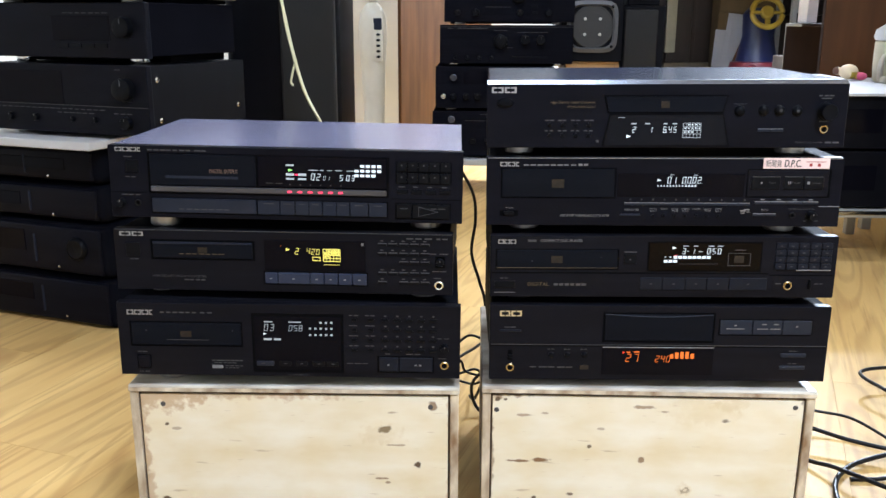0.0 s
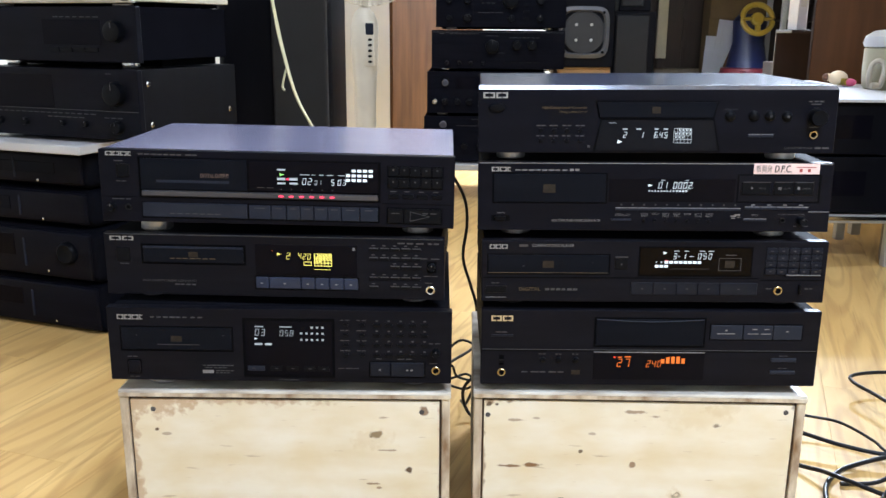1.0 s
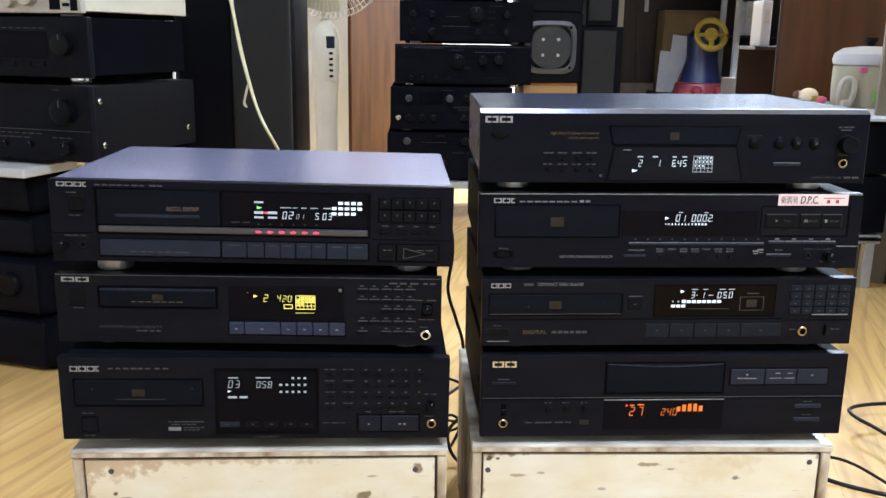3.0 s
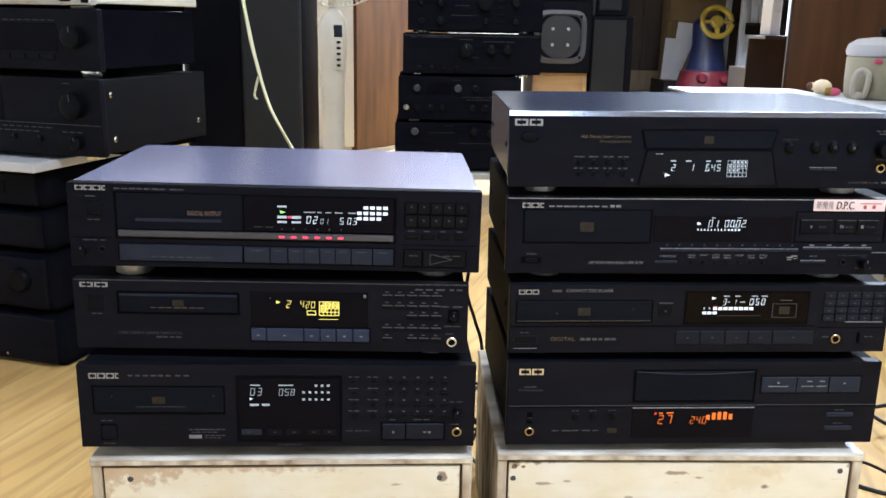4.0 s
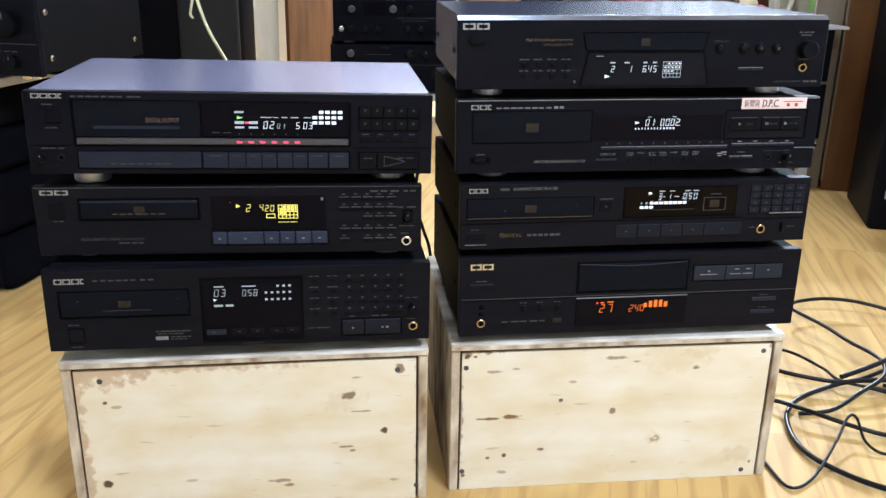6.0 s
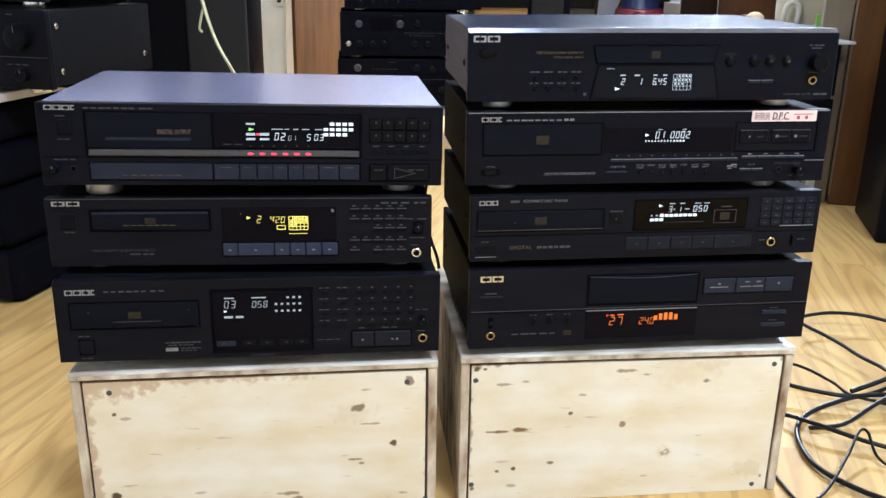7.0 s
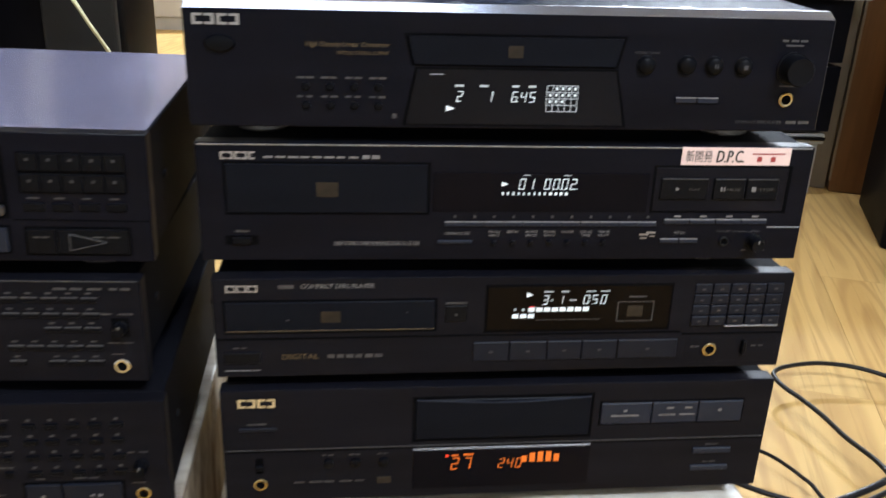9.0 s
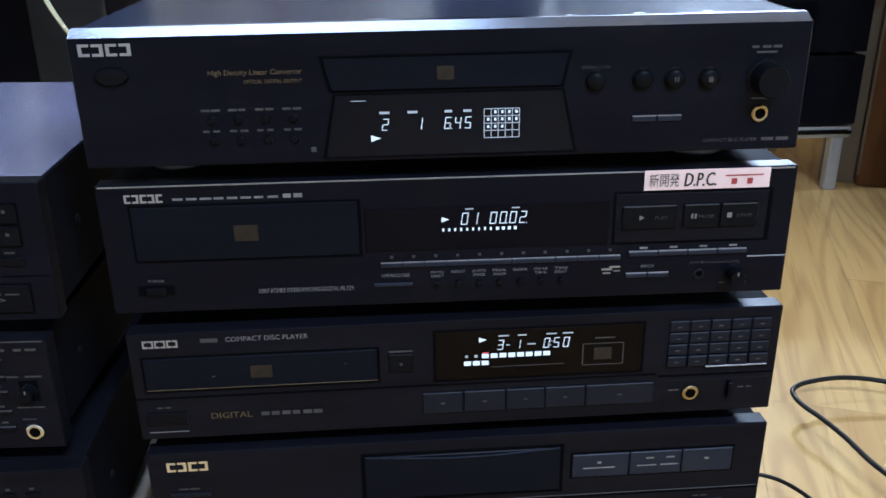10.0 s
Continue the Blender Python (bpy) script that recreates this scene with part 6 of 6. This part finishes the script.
for x, y, z, r, s in ((0, 0, 0.028, 0.026, 1.2), (-0.034, 0.01, 0.03, 0.014, 1.0), (0.036, -0.01, 0.014, 0.014, 1.6), (0.03, 0.02, 0.014, 0.014, 1.6)):
    q = bmesh.ops.create_uvsphere(bm, u_segments=16, v_segments=10, radius=r)
    bmesh.ops.scale(bm, vec=(s, 1, 0.95), verts=q["verts"])
    bmesh.ops.translate(bm, vec=(x, y, z), verts=q["verts"])
me = mesh_of("cloth_doll", bm, M_SKIN, True)
me.materials.append(M_PINK)
me.materials.append(M_HAIR)
me.materials.append(M_YELLOWPL)
for p in me.polygons:
    c = p.center
    p.material_index = 1 if c.x > 0.024 and c.z < 0.026 else 2 if c.x < -0.034 else 3 if c.x > 0.004 and c.z < 0.03 else 0
part("cloth_body", me, None, dl)
ck = thing("rice_cooker", pose(1.512, 3.12, 0.4742), "tan rice cooker with a white lid, handle and green label", "rice cooker")
part("body", lathe([(0.1, 0), (0.108, 0.01), (0.112, 0.06), (0.112, 0.135), (0.108, 0.14)], 36), M_TAN, ck, smooth=True)
part("lid", lathe([(0.113, 0.142), (0.118, 0.155), (0.112, 0.178), (0.085, 0.196), (0.03, 0.203), (0.0001, 0.203)], 36), M_WHITE, ck, smooth=True)
part("lid_knob", lathe([(0.012, 0.2), (0.014, 0.215), (0.022, 0.222), (0.02, 0.232), (0.0001, 0.234)], 18), M_RUBBER, ck, smooth=True)
bm = tube([(-0.118, -0.06, 0.012), (-0.128, -0.075, 0.05), (-0.122, -0.078, 0.085), (-0.106, -0.085, 0.098), (-0.09, -0.094, 0.085), (-0.09, -0.098, 0.05), (-0.096, -0.088, 0.012)], 0.009, 10)
add_box(bm, -0.122, -0.092, -0.095, -0.06, 0.004, 0.026, 0.004, 2)
part("handle", bm, M_CREAM, ck, "white looped handle", True)
part("green_label", box(-0.03, 0.04, -0.116, -0.104, 0.02, 0.06, 0.002), M_GREENLBL, ck)
part("pink_badge", box(-0.075, -0.05, -0.1, -0.088, 0.118, 0.134, 0.002), M_PINK, ck)
joinbm = bmesh.new()
add_box(joinbm, 0.0, 0.003, -0.1145, -0.11, 0.085, 0.1)
add_box(joinbm, 0.008, 0.016, -0.1145, -0.11, 0.085, 0.1)
part("level_marks", joinbm, M_INK, ck)

# wooden speaker, black speaker and a small white rack at the right
ws = thing("wooden_tower_speaker", pose(1.343, 2.53, 0, 0, 0, -21), "tall brown wooden cabinet with a pale front edge", "cabinet")
part("cabinet", box(0, 0.16, 0, 0.3, 0, 1.35, 0.003), M_WOOD_ORANGE, ws)
part("pale_edge", box(-0.084, -0.005, 0.02, 0.06, 0.0, 1.3, 0.002), M_BEIGE, ws)
part("edge_bead", box(-0.004, 0.002, -0.004, 0.004, 0.03, 1.34, 0.001), M_BEIGE, ws)
bs = thing("black_floor_speaker", pose(1.257, 2.137, 0, 0, 0, -21), "large black floor speaker with a silver badge near its base", "speaker")
bm = box(0, 0.3, 0, 0.315, 0, 1.25, 0.012, 3)
part("cabinet", bm, M_BLACK_VINYL, bs, smooth=True)
part("grille", box(0.055, 0.28, -0.016, 0.003, 0.13, 1.2, 0.006, 2), M_GREY_CLOTH, bs)
part("badge", box(0.03, 0.062, -0.005, 0.002, 0.085, 0.108, 0.001), M_STEEL, bs, "small silver badge")
wr = thing("white_stool", pose(1.193, 1.9, 0), "white painted wooden stool with white plugs on it", "stool")
for x, y in ((0, 0), (0.32, 0.02), (0.02, -0.32), (0.34, -0.3)):
    part("leg", box(x - 0.013, x + 0.013, y - 0.013, y + 0.013, 0, 0.132, 0.002), M_WHITE, wr)
part("rail", box(-0.008, 0.008, -0.305, -0.014, 0.1, 0.131, 0.002), M_WHITE, wr)
part("rail", box(0.014, 0.306, -0.008, 0.008, 0.1, 0.131, 0.002), M_WHITE, wr)
part("seat", box(-0.014, 0.36, -0.33, 0.03, 0.1325, 0.142, 0.003), M_WHITE, wr)
rnd = random.Random(9)
for i in range(20):
    tbk = thing("white_plug", pose(1.226 + 0.034 * (i % 5) + rnd.uniform(-0.004, 0.004), 1.86 + 0.04 * rnd.random(), 0.1425 + 0.0255 * (i // 5), 0, 0, rnd.uniform(-14, 14)), "white plastic plug in a heap on the stool", "plug", "plugs on the stool")
    part("shell", box(-0.013, 0.013, -0.016, 0.016, 0.0, 0.024, 0.005, 2), M_PAPER if i % 3 else M_STEEL, tbk, smooth=True)
    part("slot", box(-0.007, 0.007, -0.0175, -0.014, 0.008, 0.016, 0.001), M_GAP, tbk)


# ---- cables on the floor and behind the boxes ----
def cable(points, r, label, mat=None, name="power_cable"):
    e = thing(name, pose(0, 0, 0), label, "cable", "cables on the floor")
    part("sheath", tube(points, r * 0.76, 10, steps=12), mat or M_CABLE, e, smooth=True)
    return e


LOOSE = "black power cable lying in loose coils on the floor"
cable([(1.2, 1.42, 0.005), (1.07, 1.5, 0.008), (0.97, 1.56, 0.02), (0.905, 1.59, 0.03), (0.845, 1.6, 0.034), (0.79, 1.592, 0.034), (0.762, 1.576, 0.034), (0.755, 1.555, 0.034), (0.758, 1.53, 0.034), (0.768, 1.504, 0.033), (0.778, 1.46, 0.033), (0.785, 1.41, 0.032), (0.796, 1.352, 0.034), (0.79, 1.312, 0.036), (0.762, 1.268, 0.034), (0.71, 1.243, 0.022), (0.655, 1.222, 0.006), (0.6, 1.22, 0.0035)], 0.0046, LOOSE)
cable([(0.48, 1.46, 0.05), (0.6, 1.415, 0.03), (0.664, 1.39, 0.026), (0.70, 1.34, 0.018), (0.715, 1.295, 0.014), (0.80, 1.26, 0.008), (0.9, 1.2, 0.005), (1.0, 1.1, 0.005)], 0.0034, LOOSE)
cable([(0.49, 1.36, 0.05), (0.575, 1.345, 0.03), (0.64, 1.31, 0.022), (0.71, 1.285, 0.02), (0.79, 1.31, 0.024), (0.86, 1.36, 0.02), (0.96, 1.43, 0.008)], 0.0047, LOOSE)
cable([(0.70, 1.283, 0.03), (0.76, 1.30, 0.038), (0.84, 1.345, 0.036), (0.93, 1.41, 0.02), (1.02, 1.46, 0.008), (1.15, 1.5, 0.0065)], 0.0055, "thick black mains lead crossing the coils on the floor")
cable([(0.98, 1.30, 0.0065), (0.87, 1.30, 0.014), (0.78, 1.285, 0.02), (0.72, 1.285, 0.02), (0.66, 1.275, 0.012), (0.607, 1.25, 0.0065), (0.567, 1.195, 0.0065), (0.551, 1.118, 0.0065), (0.575, 1.056, 0.0065), (0.626, 1.005, 0.0065), (0.72, 0.965, 0.0065), (0.86, 0.95, 0.0065)], 0.0053, LOOSE)
cable([(0.50, 1.35, 0.02), (0.545, 1.28, 0.008), (0.577, 1.235, 0.016), (0.60, 1.20, 0.02), (0.661, 1.155, 0.012), (0.712, 1.14, 0.006), (0.80, 1.15, 0.006), (0.92, 1.2, 0.006)], 0.0047, LOOSE)
cable([(0.53, 1.30, 0.004), (0.492, 1.18, 0.0035), (0.484, 1.07, 0.0035), (0.492, 1.03, 0.0035), (0.535, 1.052, 0.004), (0.60, 1.115, 0.018), (0.640, 1.158, 0.03), (0.652, 1.155, 0.03), (0.648, 1.12, 0.012), (0.665, 1.098, 0.004), (0.71, 1.105, 0.0035), (0.8, 1.16, 0.0035)], 0.0029, "thin black lead lying over the thicker cables")
cable([(0.78, 1.29, 0.008), (0.84, 1.25, 0.006), (0.9, 1.18, 0.005), (0.95, 1.1, 0.005)], 0.0043, LOOSE)
cable([(0.74, 1.28, 0.012), (0.82, 1.22, 0.008), (0.90, 1.12, 0.005)], 0.0031, LOOSE)
# leads that hang down between the two stacks
HANG = "black signal lead hanging in the gap between the stacks"
cable([(-0.01, 1.40, 0.46), (0.02, 1.44, 0.40), (0.026, 1.455, 0.35), (0.02, 1.46, 0.29), (0.034, 1.455, 0.24), (0.045, 1.44, 0.2), (0.05, 1.43, 0.1), (0.03, 1.46, 0.02), (0.02, 1.5, 0.005)], 0.0036, HANG, name="signal_lead")
cable([(-0.06, 1.43, 0.09), (-0.01, 1.45, 0.12), (0.02, 1.455, 0.14), (0.055, 1.44, 0.13)], 0.003, HANG, name="signal_lead")
cable([(-0.05, 1.44, 0.06), (0.0, 1.45, 0.1), (0.03, 1.45, 0.12), (0.06, 1.44, 0.15)], 0.0034, HANG, M_CABLE_GREY, "signal_lead")
cable([(-0.05, 1.45, 0.115), (0.0, 1.44, 0.1), (0.014, 1.445, 0.075), (0.06, 1.45, 0.062)], 0.003, HANG, name="signal_lead")
cable([(-0.04, 1.46, 0.05), (0.008, 1.455, 0.07), (0.03, 1.45, 0.078), (0.045, 1.45, 0.062), (0.026, 1.455, 0.048), (0.0, 1.46, 0.052)], 0.003, HANG, name="signal_lead")
cable([(0.05, 1.43, 0.09), (0.026, 1.44, 0.06), (0.024, 1.445, 0.03), (0.038, 1.43, 0.008), (0.07, 1.41, 0.0045)], 0.004, HANG, name="signal_lead")

# ---- floor planks ----
PLANK_W, PLANK_L, LAY = 0.193, 1.28, -18
rows_n = 0
PLANKS = {}
for i in range(-28, 30):
    shift = (i * 0.37) % 1.0 * PLANK_L
    for j in range(-5, 8):
        x, y = i * PLANK_W, j * PLANK_L + shift
        c = Matrix.Rotation(radians(LAY), 4, "Z") @ Vector((x + PLANK_W / 2, y + PLANK_L / 2, 0))
        if not (X0 - 0.6 < c.x < X1 + 0.6 and Y0 - 0.6 < c.y < Y1 + 0.6) or rows_n >= 300:
            continue
        turn = Matrix.Rotation(radians(LAY), 4, "Z")
        ends = [c + turn @ Vector((sx * PLANK_W / 2, sy * PLANK_L / 2, 0)) for sx in (-1, 1) for sy in (-1, 1)]
        over = [(Vector((k, 0, 0)), Vector((s, 0, 0))) for k, s in ((X0, -1), (X1, 1)) if any((q.x - k) * s > 0 for q in ends)]
        over += [(Vector((0, k, 0)), Vector((0, s, 0))) for k, s in ((Y0, -1), (Y1, 1)) if any((q.y - k) * s > 0 for q in ends)]
        bm = box(-PLANK_W / 2 + 0.00012, PLANK_W / 2 - 0.00012, -PLANK_L / 2 + 0.00012, PLANK_L / 2 - 0.00012, -0.01, 0.0, 0.0002)
        if over:
            back = (Matrix.Translation(c) @ turn).inverted()
            for at, way in over:
                bmesh.ops.bisect_plane(bm, geom=bm.verts[:] + bm.edges[:] + bm.faces[:], plane_co=back @ at, plane_no=back.to_3x3() @ way, clear_outer=True)
            if not bm.faces:
                bm.free()
                continue
            me = mesh_of("plank", bm, M_FLOOR)
        elif "plank" in PLANKS:
            bm.free()
            me = PLANKS["plank"]
        else:
            me = PLANKS["plank"] = mesh_of("plank", bm, M_FLOOR)
        part("plank", me, None, floor, place=Matrix.Translation(c) @ turn)
        rows_n += 1
